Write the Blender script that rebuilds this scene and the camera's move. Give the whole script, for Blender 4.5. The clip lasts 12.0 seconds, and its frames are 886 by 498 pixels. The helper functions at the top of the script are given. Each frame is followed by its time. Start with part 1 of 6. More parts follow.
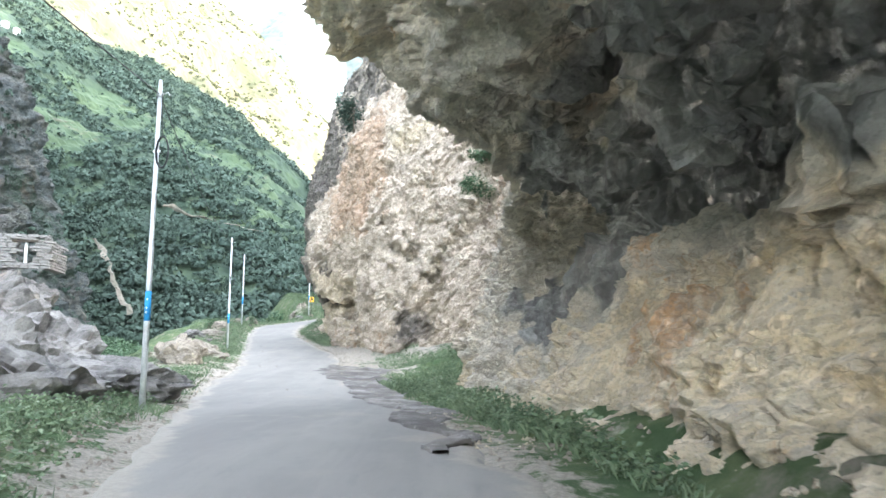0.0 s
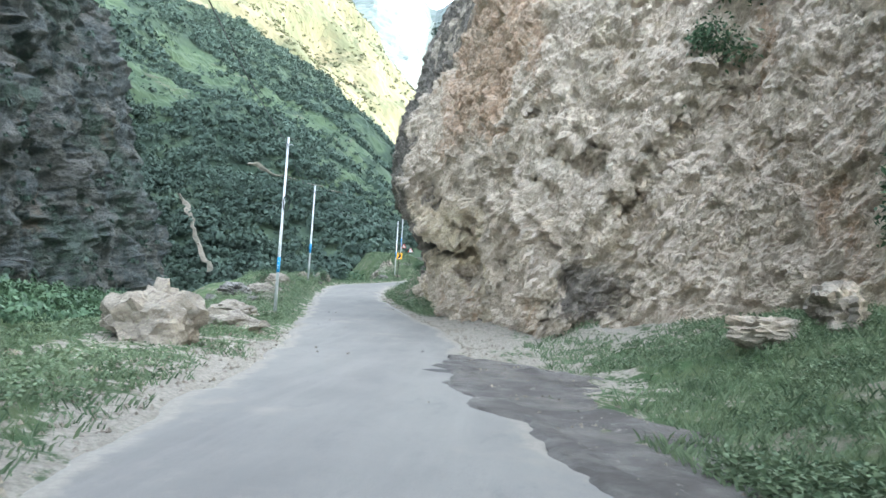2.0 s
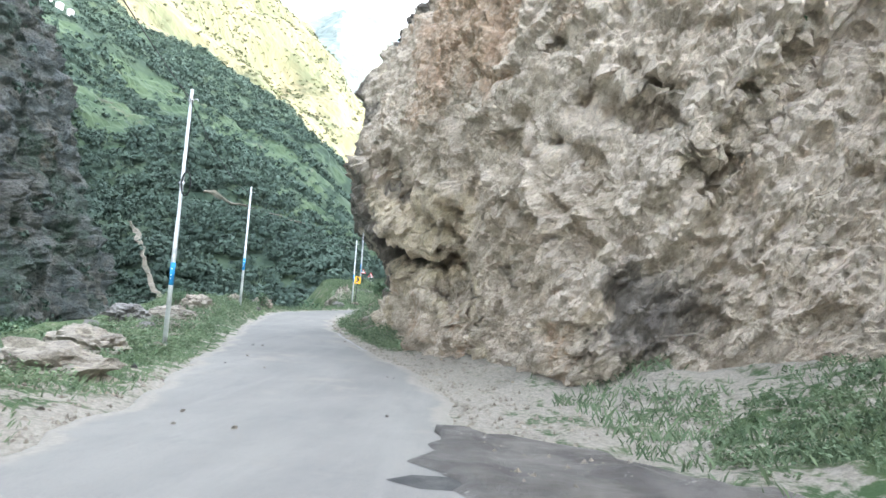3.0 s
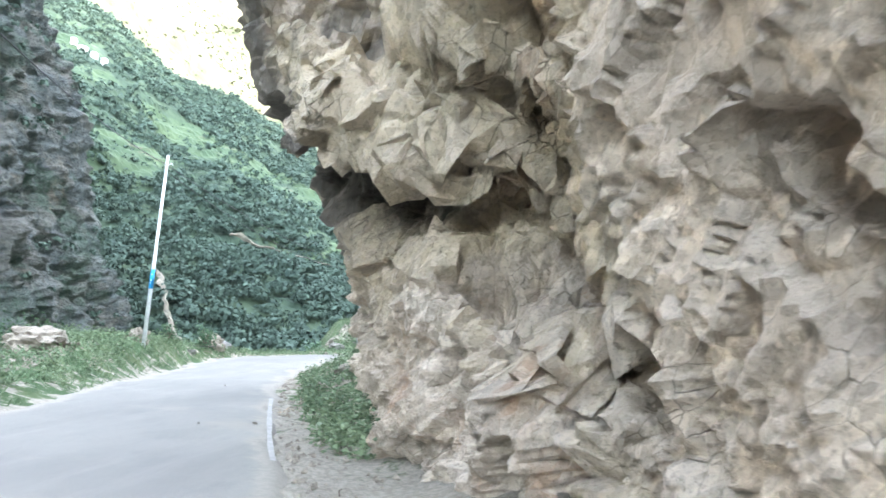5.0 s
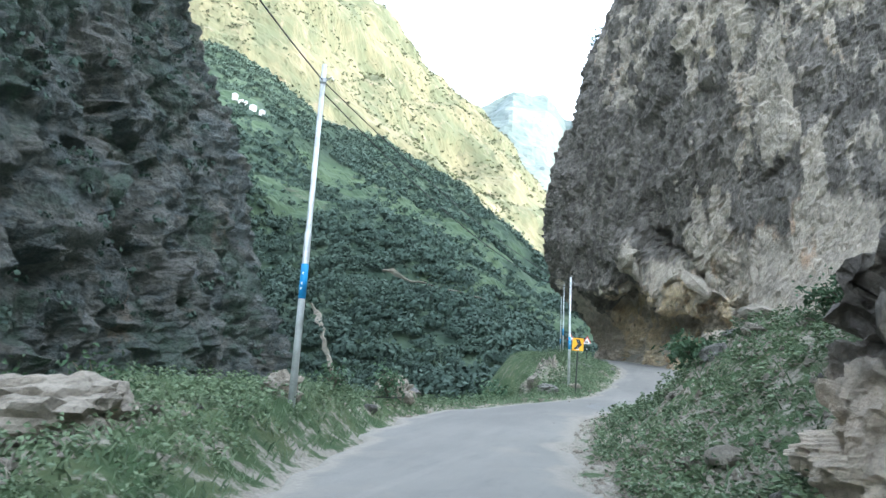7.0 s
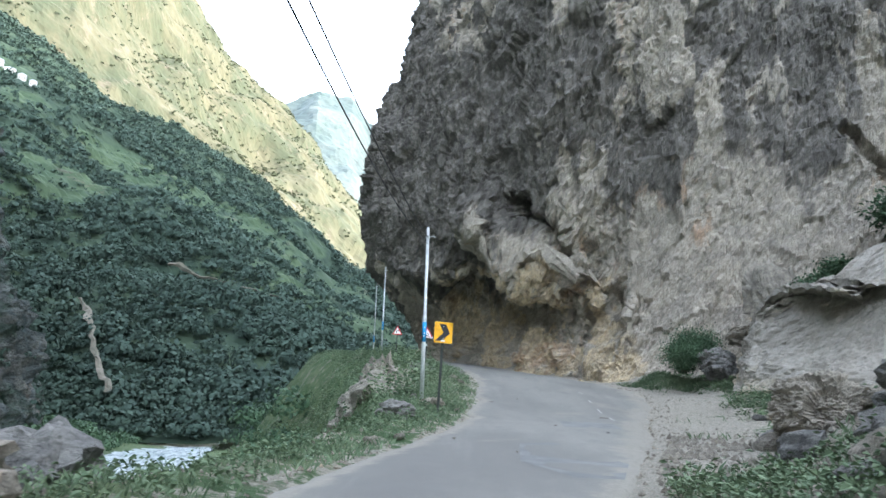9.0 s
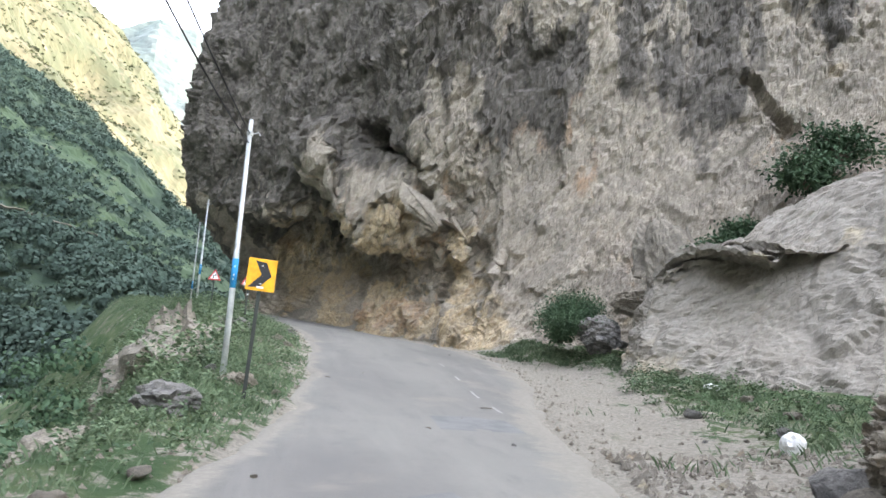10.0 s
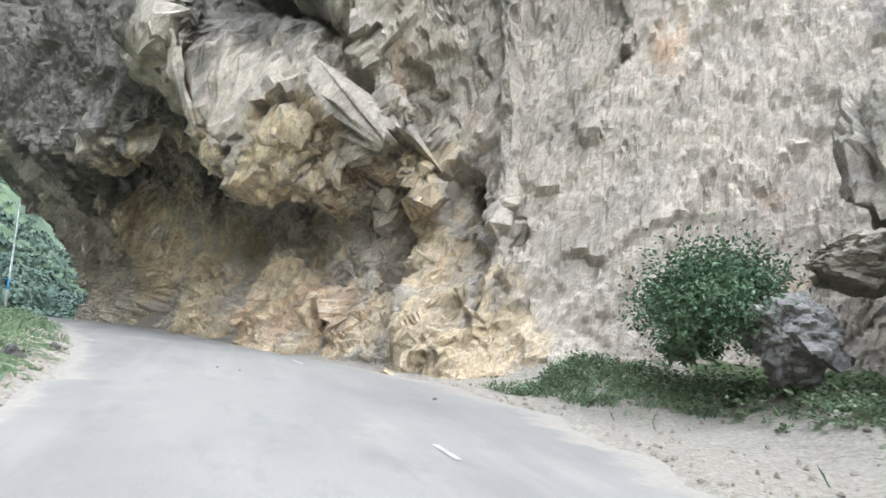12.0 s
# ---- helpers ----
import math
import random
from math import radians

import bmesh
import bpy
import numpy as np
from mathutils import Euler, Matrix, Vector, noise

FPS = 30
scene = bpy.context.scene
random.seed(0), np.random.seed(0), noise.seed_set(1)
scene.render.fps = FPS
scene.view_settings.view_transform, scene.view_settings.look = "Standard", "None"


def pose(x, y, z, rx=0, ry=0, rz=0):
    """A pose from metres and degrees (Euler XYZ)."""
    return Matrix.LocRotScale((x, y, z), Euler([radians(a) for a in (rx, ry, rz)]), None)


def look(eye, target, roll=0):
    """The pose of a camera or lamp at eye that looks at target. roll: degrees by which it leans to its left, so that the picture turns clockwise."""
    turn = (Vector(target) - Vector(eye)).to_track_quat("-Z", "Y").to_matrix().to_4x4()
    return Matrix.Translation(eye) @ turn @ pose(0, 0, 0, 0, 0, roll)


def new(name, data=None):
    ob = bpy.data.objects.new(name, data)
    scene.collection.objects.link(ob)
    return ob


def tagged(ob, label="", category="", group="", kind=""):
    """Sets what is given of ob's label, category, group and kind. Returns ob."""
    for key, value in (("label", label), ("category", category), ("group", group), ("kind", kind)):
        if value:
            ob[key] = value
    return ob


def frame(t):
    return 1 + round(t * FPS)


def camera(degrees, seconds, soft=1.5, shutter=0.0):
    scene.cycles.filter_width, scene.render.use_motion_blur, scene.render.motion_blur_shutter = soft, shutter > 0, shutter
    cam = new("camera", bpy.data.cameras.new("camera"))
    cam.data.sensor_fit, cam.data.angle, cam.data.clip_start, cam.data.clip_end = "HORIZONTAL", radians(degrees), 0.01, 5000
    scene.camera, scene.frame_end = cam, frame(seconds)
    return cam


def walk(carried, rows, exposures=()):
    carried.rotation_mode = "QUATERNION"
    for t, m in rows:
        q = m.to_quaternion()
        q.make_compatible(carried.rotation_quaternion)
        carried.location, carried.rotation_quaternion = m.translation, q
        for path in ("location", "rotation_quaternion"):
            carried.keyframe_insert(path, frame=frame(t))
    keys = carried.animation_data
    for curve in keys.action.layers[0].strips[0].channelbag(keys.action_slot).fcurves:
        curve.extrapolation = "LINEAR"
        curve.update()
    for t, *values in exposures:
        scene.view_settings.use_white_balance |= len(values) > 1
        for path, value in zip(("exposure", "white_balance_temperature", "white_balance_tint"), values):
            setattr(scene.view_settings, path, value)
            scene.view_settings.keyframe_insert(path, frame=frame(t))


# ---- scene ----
cam = camera(60.4, 12.0, shutter=0.08)
PATH = [
    (0, (-0.013, 0.186, 1.579), (-0.001, 2.17, 1.834), 0.5),
    (0.5, (-0.833, 4.445, 1.754), (-0.949, 6.428, 1.989), 3.1),
    (1, (-1.664, 8.346, 1.806), (-1.824, 10.325, 2.046), 3.7),
    (1.5, (-2.547, 12.748, 1.792), (-2.74, 14.726, 2.012), 2.8),
    (2, (-3.439, 17.281, 1.629), (-3.635, 19.264, 1.803), 3.5),
    (2.5, (-4.203, 21.706, 1.547), (-4.355, 23.687, 1.776), 4.3),
    (2.7, (-4.43, 23.346, 1.57), (-4.568, 25.326, 1.816), 3.9),
    (4.5, (-4.686, 37.035, 2.066), (-4.536, 38.995, 2.43), 5.3),
    (5, (-5.191, 39.788, 2.294), (-5.38, 41.743, 2.67), 3.3),
    (5.5, (-6.146, 42.14, 2.458), (-6.68, 44.034, 2.815), 2.8),
    (6, (-7.415, 44.548, 2.634), (-8.094, 46.399, 2.965), 3.2),
    (6.5, (-8.739, 47.082, 2.803), (-9.412, 48.932, 3.153), 2.5),
    (7, (-9.983, 49.795, 3.057), (-10.548, 51.663, 3.497), 3.3),
    (7.2, (-10.452, 50.941, 3.169), (-10.965, 52.822, 3.616), 3.7),
    (8.8, (-13.13, 61.428, 3.975), (-13.221, 63.366, 4.463), 1.8),
    (9, (-13.245, 63.069, 4.043), (-13.294, 65.012, 4.513), 2.0),
    (9.5, (-13.294, 66.42, 4.509), (-13.17, 68.371, 4.93), 2.1),
    (10, (-13.084, 69.693, 4.765), (-12.714, 71.622, 5.143), 3.5),
    (10.5, (-12.627, 73.491, 5.054), (-12.103, 75.403, 5.323), 2.7),
    (11, (-11.989, 77.244, 5.276), (-11.375, 79.115, 5.628), 2.0),
    (11.5, (-11.417, 81.002, 5.587), (-10.822, 82.877, 5.947), 1.9),
    (12, (-10.79, 84.95, 5.965), (-10.218, 86.82, 6.381), 1.6),
]
EXPOSURE = [(0, 4.8, 6800, 9), (0.5, 4.35, 6700, 7), (1.5, 4.16, 6600, 6), (2, 4.24, 6550, 5), (2.6, 4.33, 6850, 8), (4.5, 4.85, 6450, 7), (5.1, 5.0, 6600, 8), (5.5, 4.66, 6850, 10), (6, 4.45, 6500, 5), (6.5, 4.32, 6350, 4), (7, 3.95, 6350, 4), (7.2, 3.88, 6350, 4), (9, 3.72, 6400, 6), (9.5, 3.87, 6900, 13), (10.5, 4.24, 7100, 11), (11, 4.42, 7100, 11), (11.5, 4.47, 7100, 10), (12, 4.74, 7050, 10)]
walk(cam, [(t, look(eye, target, roll)) for t, eye, target, roll in PATH], EXPOSURE)

# ---------------------------------------------------------------- world, sun
SUN_AZ, SUN_EL = 100.0, 26.0            # degrees from +y towards +x; height
world = bpy.data.worlds.new("world")
scene.world = world
world.use_nodes = True
wn = world.node_tree
sky = wn.nodes.new("ShaderNodeTexSky")
sky.sky_type = "NISHITA"
sky.sun_disc = False
sky.sun_elevation = radians(SUN_EL)
sky.sun_rotation = radians(SUN_AZ)
sky.air_density, sky.dust_density, sky.ozone_density = 1.0, 6.0, 1.0
sky.altitude = 2200
haze = wn.nodes.new("ShaderNodeHueSaturation")          # a hazy sky, whiter than clear air
haze.inputs["Saturation"].default_value = 0.5
wn.links.new(sky.outputs[0], haze.inputs["Color"])
wn.links.new(haze.outputs[0], wn.nodes["Background"].inputs[0])
wn.nodes["Background"].inputs[1].default_value = 0.15
sun_data = bpy.data.lights.new("sun", "SUN")
sun_data.energy, sun_data.angle, sun_data.color = 0.27, radians(0.6), (1.0, 0.95, 0.84)
sun = new("sun", sun_data)
to_sun = Vector((math.sin(radians(SUN_AZ)) * math.cos(radians(SUN_EL)), math.cos(radians(SUN_AZ)) * math.cos(radians(SUN_EL)), math.sin(radians(SUN_EL))))
sun.matrix_world = look((300, 0, 400), Vector((300, 0, 400)) - to_sun)


# ---------------------------------------------------------------- noise in numpy
def hashed(i, j, k, seed):
    h = (i.astype(np.int64) * 73856093) ^ (j.astype(np.int64) * 19349663) ^ (k.astype(np.int64) * 83492791) ^ (seed * 2654435761)
    h = (h ^ (h >> 13)) * 1274126177 & 0x7FFFFFFF
    h = (h ^ (h >> 15)) * 668265263 & 0x7FFFFFFF
    return ((h ^ (h >> 11)) & 0xFFFFF) / float(0xFFFFF)


def vnoise(p, seed=0):
    b = np.floor(p)
    f = p - b
    f = f * f * (3 - 2 * f)
    b = b.astype(np.int64)
    out = 0
    for dx in (0, 1):
        wx = f[..., 0] if dx else 1 - f[..., 0]
        for dy in (0, 1):
            wy = f[..., 1] if dy else 1 - f[..., 1]
            for dz in (0, 1):
                wz = f[..., 2] if dz else 1 - f[..., 2]
                out = out + wx * wy * wz * hashed(b[..., 0] + dx, b[..., 1] + dy, b[..., 2] + dz, seed)
    return out * 2 - 1


def fbm(p, octaves=4, seed=0, gain=0.5):
    out, amp, q = 0, 1.0, np.asarray(p, float)
    for o in range(octaves):
        out = out + amp * vnoise(q, seed + o * 7)
        q, amp = q * 2.03 + 11.3, amp * gain
    return out


def blocks(p, seed=0, tilt=0.9):
    """Broken faces: each cell of the space is pushed in or out, and tilted, as one piece."""
    b = np.floor(p).astype(np.int64)
    best = np.full(p.shape[:-1], 1e9)
    val = np.zeros(p.shape[:-1])
    for dx in (-1, 0, 1):
        for dy in (-1, 0, 1):
            for dz in (-1, 0, 1):
                i, j, k = b[..., 0] + dx, b[..., 1] + dy, b[..., 2] + dz
                c = np.stack([i + hashed(i, j, k, seed + 1), j + hashed(i, j, k, seed + 2), k + hashed(i, j, k, seed + 3)], -1)
                d = p - c
                d2 = (d * d).sum(-1)
                v = hashed(i, j, k, seed + 4) - 0.5 + tilt * sum(d[..., a] * (hashed(i, j, k, seed + 5 + a) - 0.5) for a in range(3))
                near = d2 < best
                best = np.where(near, d2, best)
                val = np.where(near, v, val)
    return val


def cell_hash(i, j, k, seed):
    h = (i * np.uint32(0x9E3779B1)) ^ (j * np.uint32(0x85EBCA77)) ^ (k * np.uint32(0xC2B2AE3D)) ^ np.uint32((seed * 668265263 + 374761393) & 0xFFFFFFFF)
    h = (h ^ (h >> np.uint32(15))) * np.uint32(0x2C1B3C6D)
    h = (h ^ (h >> np.uint32(12))) * np.uint32(0x297A2D39)
    return h ^ (h >> np.uint32(15))


def rough_noise(p, octaves=3, seed=0, gain=0.5):
    """The same kind of noise as fbm, quicker, for the large sheets."""
    out, amp, q = 0, 1.0, np.asarray(p, np.float32)
    for o in range(octaves):
        b = np.floor(q)
        f = q - b
        f = f * f * (3 - 2 * f)
        b = b.astype(np.int32).astype(np.uint32)
        one = np.uint32(1)
        v = 0
        for dx in (0, 1):
            for dy in (0, 1):
                for dz in (0, 1):
                    w = (f[..., 0] if dx else 1 - f[..., 0]) * (f[..., 1] if dy else 1 - f[..., 1]) * (f[..., 2] if dz else 1 - f[..., 2])
                    v = v + w * (cell_hash(b[..., 0] + one * np.uint32(dx), b[..., 1] + np.uint32(dy), b[..., 2] + np.uint32(dz), seed + o * 7) & np.uint32(0xFFFF)).astype(np.float32)
        out = out + amp * (v * (2 / 65535) - 1)
        q, amp = q * np.float32(2.03) + np.float32(11.3), amp * gain
    return out


def facets(p, seed=0, tilt=0.9):
    """Broken faces, quick: each cell of the space is pushed in or out, and tilted, as one flat piece."""
    p = np.asarray(p, np.float32)
    b = np.floor(p)
    f = p - b
    b = b.astype(np.int32)
    best = np.full(p.shape[:-1], 1e9, np.float32)
    code = np.zeros(p.shape[:-1], np.uint32)
    off = np.zeros(p.shape, np.float32)
    for dx in (-1, 0, 1):
        for dy in (-1, 0, 1):
            for dz in (-1, 0, 1):
                h = cell_hash((b[..., 0] + dx).astype(np.uint32), (b[..., 1] + dy).astype(np.uint32), (b[..., 2] + dz).astype(np.uint32), seed)
                d = np.stack([f[..., a] - n - ((h >> np.uint32(10 * a)) & np.uint32(1023)).astype(np.float32) / 1023 for a, n in enumerate((dx, dy, dz))], -1)
                d2 = (d * d).sum(-1)
                near = d2 < best
                best = np.where(near, d2, best)
                code = np.where(near, h, code)
                off[near] = d[near]
    g = (code ^ (code >> np.uint32(13))) * np.uint32(0x5BD1E995)
    g = g ^ (g >> np.uint32(14))
    r = [((g >> np.uint32(8 * a)) & np.uint32(255)).astype(np.float32) / 255 - 0.5 for a in range(4)]
    return r[3] + tilt * (off[..., 0] * r[0] + off[..., 1] * r[1] + off[..., 2] * r[2])


# ---------------------------------------------------------------- mesh helpers
def mesh_from(name, verts, faces, material, smooth=False):
    me = bpy.data.meshes.new(name)
    verts = np.asarray(verts, np.float32).reshape(-1, 3)
    faces = np.asarray(faces, np.int32)
    n, k = faces.shape
    me.vertices.add(len(verts))
    me.vertices.foreach_set("co", verts.ravel())
    me.loops.add(n * k)
    me.loops.foreach_set("vertex_index", faces.ravel())
    me.polygons.add(n)
    me.polygons.foreach_set("loop_start", np.arange(0, n * k, k, dtype=np.int32))
    me.polygons.foreach_set("use_smooth", np.full(n, smooth))
    me.materials.append(material)
    me.update(calc_edges=True)
    me.validate()
    return me


def grid_faces(nu, nv, flip=False):
    i = np.arange(nu * nv).reshape(nu, nv)
    f = np.stack([i[:-1, :-1], i[1:, :-1], i[1:, 1:], i[:-1, 1:]], -1).reshape(-1, 4)
    return f[:, ::-1] if flip else f


def sheet(name, P, material, smooth=True, flip=False):
    nu, nv = P.shape[:2]
    return new(name, mesh_from(name, P.reshape(-1, 3), grid_faces(nu, nv, flip), material, smooth))


def bm_mesh(name, bm, material, smooth=False):
    me = bpy.data.meshes.new(name)
    if smooth:
        for f in bm.faces:
            f.smooth = True
    bm.to_mesh(me)
    bm.free()
    me.materials.append(material)
    return me


def part(name, bm, material, parent, label="", smooth=False):
    ob = new(name, bm_mesh(name, bm, material, smooth))
    ob.parent = parent
    if label:
        ob["label"] = label
    return ob


def box(bm, size, at=(0, 0, 0), rot=None, bevel=0.0):
    m = Matrix.Translation(at) @ (rot.to_4x4() if rot else Matrix()) @ Matrix.Diagonal((*size, 1))
    r = bmesh.ops.create_cube(bm, size=1, matrix=m)
    if bevel:
        es = list({e for v in r["verts"] for e in v.link_edges})
        bmesh.ops.bevel(bm, geom=es, offset=bevel, segments=2, affect="EDGES", profile=0.5)
    return bm


def tube(bm, points, radii, sides=10):
    """A tapered round tube through the points."""
    pts = [Vector(p) for p in points]
    rings = []
    for i, p in enumerate(pts):
        d = (pts[min(i + 1, len(pts) - 1)] - pts[max(i - 1, 0)]).normalized()
        a = d.cross(Vector((0.31, 0.95, 0.1))).normalized()
        b = d.cross(a)
        r = radii[i] if isinstance(radii, (list, tuple)) else radii
        rings.append([bm.verts.new(p + r * (math.cos(2 * math.pi * k / sides) * a + math.sin(2 * math.pi * k / sides) * b)) for k in range(sides)])
    for r0, r1 in zip(rings, rings[1:]):
        for k in range(sides):
            bm.faces.new((r0[k], r0[(k + 1) % sides], r1[(k + 1) % sides], r1[k]))
    bm.faces.new(rings[0][::-1])
    bm.faces.new(rings[-1])
    return bm


# ---------------------------------------------------------------- materials
def nodes_of(name, roughness=0.9):
    m = bpy.data.materials.new(name)
    m.use_nodes = True
    nt = m.node_tree
    bsdf = nt.nodes["Principled BSDF"]
    bsdf.inputs["Roughness"].default_value = roughness
    bsdf.inputs["Specular IOR Level"].default_value = 0.25
    tc = nt.nodes.new("ShaderNodeTexCoord")
    return m, nt, bsdf, tc


def nz(nt, tc, scale, detail=5, rough=0.6, stretch=None, rot=None, distort=0.0):
    n = nt.nodes.new("ShaderNodeTexNoise")
    n.inputs["Scale"].default_value = scale
    n.inputs["Detail"].default_value = detail
    n.inputs["Roughness"].default_value = rough
    n.inputs["Distortion"].default_value = distort
    if stretch or rot:
        mp = nt.nodes.new("ShaderNodeMapping")
        mp.inputs["Scale"].default_value = stretch or (1, 1, 1)
        mp.inputs["Rotation"].default_value = rot or (0, 0, 0)
        nt.links.new(tc.outputs["Object"], mp.inputs[0])
        nt.links.new(mp.outputs[0], n.inputs[0])
    else:
        nt.links.new(tc.outputs["Object"], n.inputs[0])
    return n.outputs["Fac"]


def ramp(nt, fac, a, b):
    n = nt.nodes.new("ShaderNodeMapRange")
    n.interpolation_type = "SMOOTHSTEP"
    n.inputs["From Min"].default_value, n.inputs["From Max"].default_value = a, b
    nt.links.new(fac, n.inputs["Value"])
    return n.outputs[0]


def mix(nt, fac, a, b):
    n = nt.nodes.new("ShaderNodeMix")
    n.data_type = "RGBA"
    for sock, v in ((0, fac), (6, a), (7, b)):
        if isinstance(v, (tuple, list)):
            n.inputs[sock].default_value = (*v, 1)
        elif isinstance(v, (int, float)):
            n.inputs[sock].default_value = v
        else:
            nt.links.new(v, n.inputs[sock])
    return n.outputs[2]


def times(nt, a, b):
    n = nt.nodes.new("ShaderNodeMath")
    n.operation = "MULTIPLY"
    for i, v in enumerate((a, b)):
        if isinstance(v, (int, float)):
            n.inputs[i].default_value = v
        else:
            nt.links.new(v, n.inputs[i])
    return n.outputs[0]


def bump(nt, bsdf, heights, strength=0.6, distance=0.05):
    last = None
    for h, d in heights:
        b = nt.nodes.new("ShaderNodeBump")
        b.inputs["Strength"].default_value = strength
        b.inputs["Distance"].default_value = d
        nt.links.new(h, b.inputs["Height"])
        if last:
            nt.links.new(last, b.inputs["Normal"])
        last = b.outputs[0]
    nt.links.new(last, bsdf.inputs["Normal"])


def cells(nt, vec, scale, tilt=1.6):
    """Voronoi pieces as tilted flat chips: their height, and two random numbers of each."""
    mp = nt.nodes.new("ShaderNodeMapping")
    mp.inputs["Scale"].default_value = scale
    nt.links.new(vec, mp.inputs[0])
    vo = nt.nodes.new("ShaderNodeTexVoronoi")
    vo.inputs["Scale"].default_value = 1.0
    nt.links.new(mp.outputs[0], vo.inputs["Vector"])
    d = nt.nodes.new("ShaderNodeVectorMath")
    d.operation = "SUBTRACT"
    nt.links.new(mp.outputs[0], d.inputs[0])
    nt.links.new(vo.outputs["Position"], d.inputs[1])
    c = nt.nodes.new("ShaderNodeVectorMath")
    c.operation = "SUBTRACT"
    nt.links.new(vo.outputs["Color"], c.inputs[0])
    c.inputs[1].default_value = (0.5, 0.5, 0.5)
    dot = nt.nodes.new("ShaderNodeVectorMath")
    dot.operation = "DOT_PRODUCT"
    nt.links.new(d.outputs[0], dot.inputs[0])
    nt.links.new(c.outputs[0], dot.inputs[1])
    sep = nt.nodes.new("ShaderNodeSeparateColor")
    nt.links.new(vo.outputs["Color"], sep.inputs[0])
    h = nt.nodes.new("ShaderNodeMath")
    h.operation = "MULTIPLY_ADD"
    h.inputs[1].default_value = tilt
    nt.links.new(dot.outputs["Value"], h.inputs[0])
    nt.links.new(sep.outputs[2], h.inputs[2])
    return h.outputs[0], sep.outputs[0], sep.outputs[1]


def plus(nt, a, b, k):
    """a + k * b"""
    n = nt.nodes.new("ShaderNodeMath")
    n.operation = "MULTIPLY_ADD"
    nt.links.new(b, n.inputs[0])
    n.inputs[1].default_value = k
    if isinstance(a, (int, float)):
        n.inputs[2].default_value = a
    else:
        nt.links.new(a, n.inputs[2])
    return n.outputs[0]


def attr(nt, name):
    n = nt.nodes.new("ShaderNodeAttribute")
    n.attribute_name = name
    return n.outputs["Fac"]


def rock_material(name, pale, grey, dark, rust, ochre, size=1.0, dark_at=0.55, rust_at=0.6, ochre_at=0.62, dip=(0.5, 0.3, 0.2), relief=1.0, seep_shade=None, lean=(0.12, 0.1, 0), zones=False):
    """Weathered, fractured rock: pale and grey beds whose borders follow the broken pieces, dark streaks running down,
    rust and ochre patches, thin cracks.
    The dark colour for stains and painted shade follows its own attribute; zones: rust and ochre follow the attributes
    'rusty' and 'warm' too."""
    m, nt, bsdf, tc = nodes_of(name, 0.95)
    s = 1.0 / size
    bent = nt.nodes.new("ShaderNodeTexNoise")
    bent.inputs["Scale"].default_value = 1.1 * s
    bent.inputs["Detail"].default_value = 4
    nt.links.new(tc.outputs["Object"], bent.inputs[0])
    add = nt.nodes.new("ShaderNodeVectorMath")
    add.operation = "MULTIPLY_ADD"
    add.inputs[1].default_value = (0.4 * size,) * 3
    nt.links.new(bent.outputs["Color"], add.inputs[0])
    nt.links.new(tc.outputs["Object"], add.inputs[2])
    turn = nt.nodes.new("ShaderNodeMapping")
    turn.inputs["Rotation"].default_value = dip
    nt.links.new(add.outputs[0], turn.inputs[0])
    vec = turn.outputs[0]
    h1, r1, q1 = cells(nt, vec, (0.9 * s, 1.3 * s, 2.4 * s))
    h2, r2, q2 = cells(nt, vec, (3.0 * s, 4.2 * s, 7.5 * s))
    h3, r3, q3 = cells(nt, vec, (10 * s, 12 * s, 20 * s))
    beds = plus(nt, plus(nt, nz(nt, tc, 0.42 * s, 8, 0.62, (1, 1, 1.9), dip, 0.4), r1, 0.13), r2, 0.09)
    c = mix(nt, ramp(nt, beds, 0.53, 0.68), pale, grey)
    warm = plus(nt, nz(nt, tc, 0.17 * s, 7, 0.62, (1, 1, 1.3), dip, 0.8), q1, 0.06)
    if zones:
        warm = plus(nt, warm, attr(nt, "warm"), 0.2)
    c = mix(nt, times(nt, ramp(nt, warm, ochre_at + 0.03, ochre_at + 0.11), 0.9), c, ochre)
    red = plus(nt, nz(nt, tc, 0.3 * s, 8, 0.68, (1.5, 1.5, 0.45), lean, 0.5), q2, 0.06)
    if zones:
        red = plus(nt, red, attr(nt, "rusty"), 0.22)
    c = mix(nt, times(nt, ramp(nt, red, rust_at + 0.03, rust_at + 0.13), 0.8), c, rust)
    c = mix(nt, times(nt, ramp(nt, plus(nt, nz(nt, tc, 0.4 * s, 9, 0.72, (1.4, 1.4, 0.32), lean, 0.4), r2, 0.06), dark_at + 0.03, dark_at + 0.14), 0.8), c, dark)
    # pieces differ a little in tone; some are fresh and pale, some stained
    c = mix(nt, times(nt, ramp(nt, r2, 0.74, 0.84), 0.28), c, tuple(min(1, v * 1.2) for v in pale))
    c = mix(nt, times(nt, ramp(nt, q2, 0.74, 0.84), 0.30), c, tuple(v * 0.66 for v in grey))
    c = mix(nt, times(nt, ramp(nt, q1, 0.70, 0.80), 0.22), c, tuple(v * 0.75 for v in grey))
    c = mix(nt, times(nt, ramp(nt, r3, 0.72, 0.82), 0.25), c, tuple(min(1, v * 1.2) for v in pale))
    c = mix(nt, times(nt, ramp(nt, q3, 0.72, 0.82), 0.32), c, tuple(v * 0.58 for v in grey))
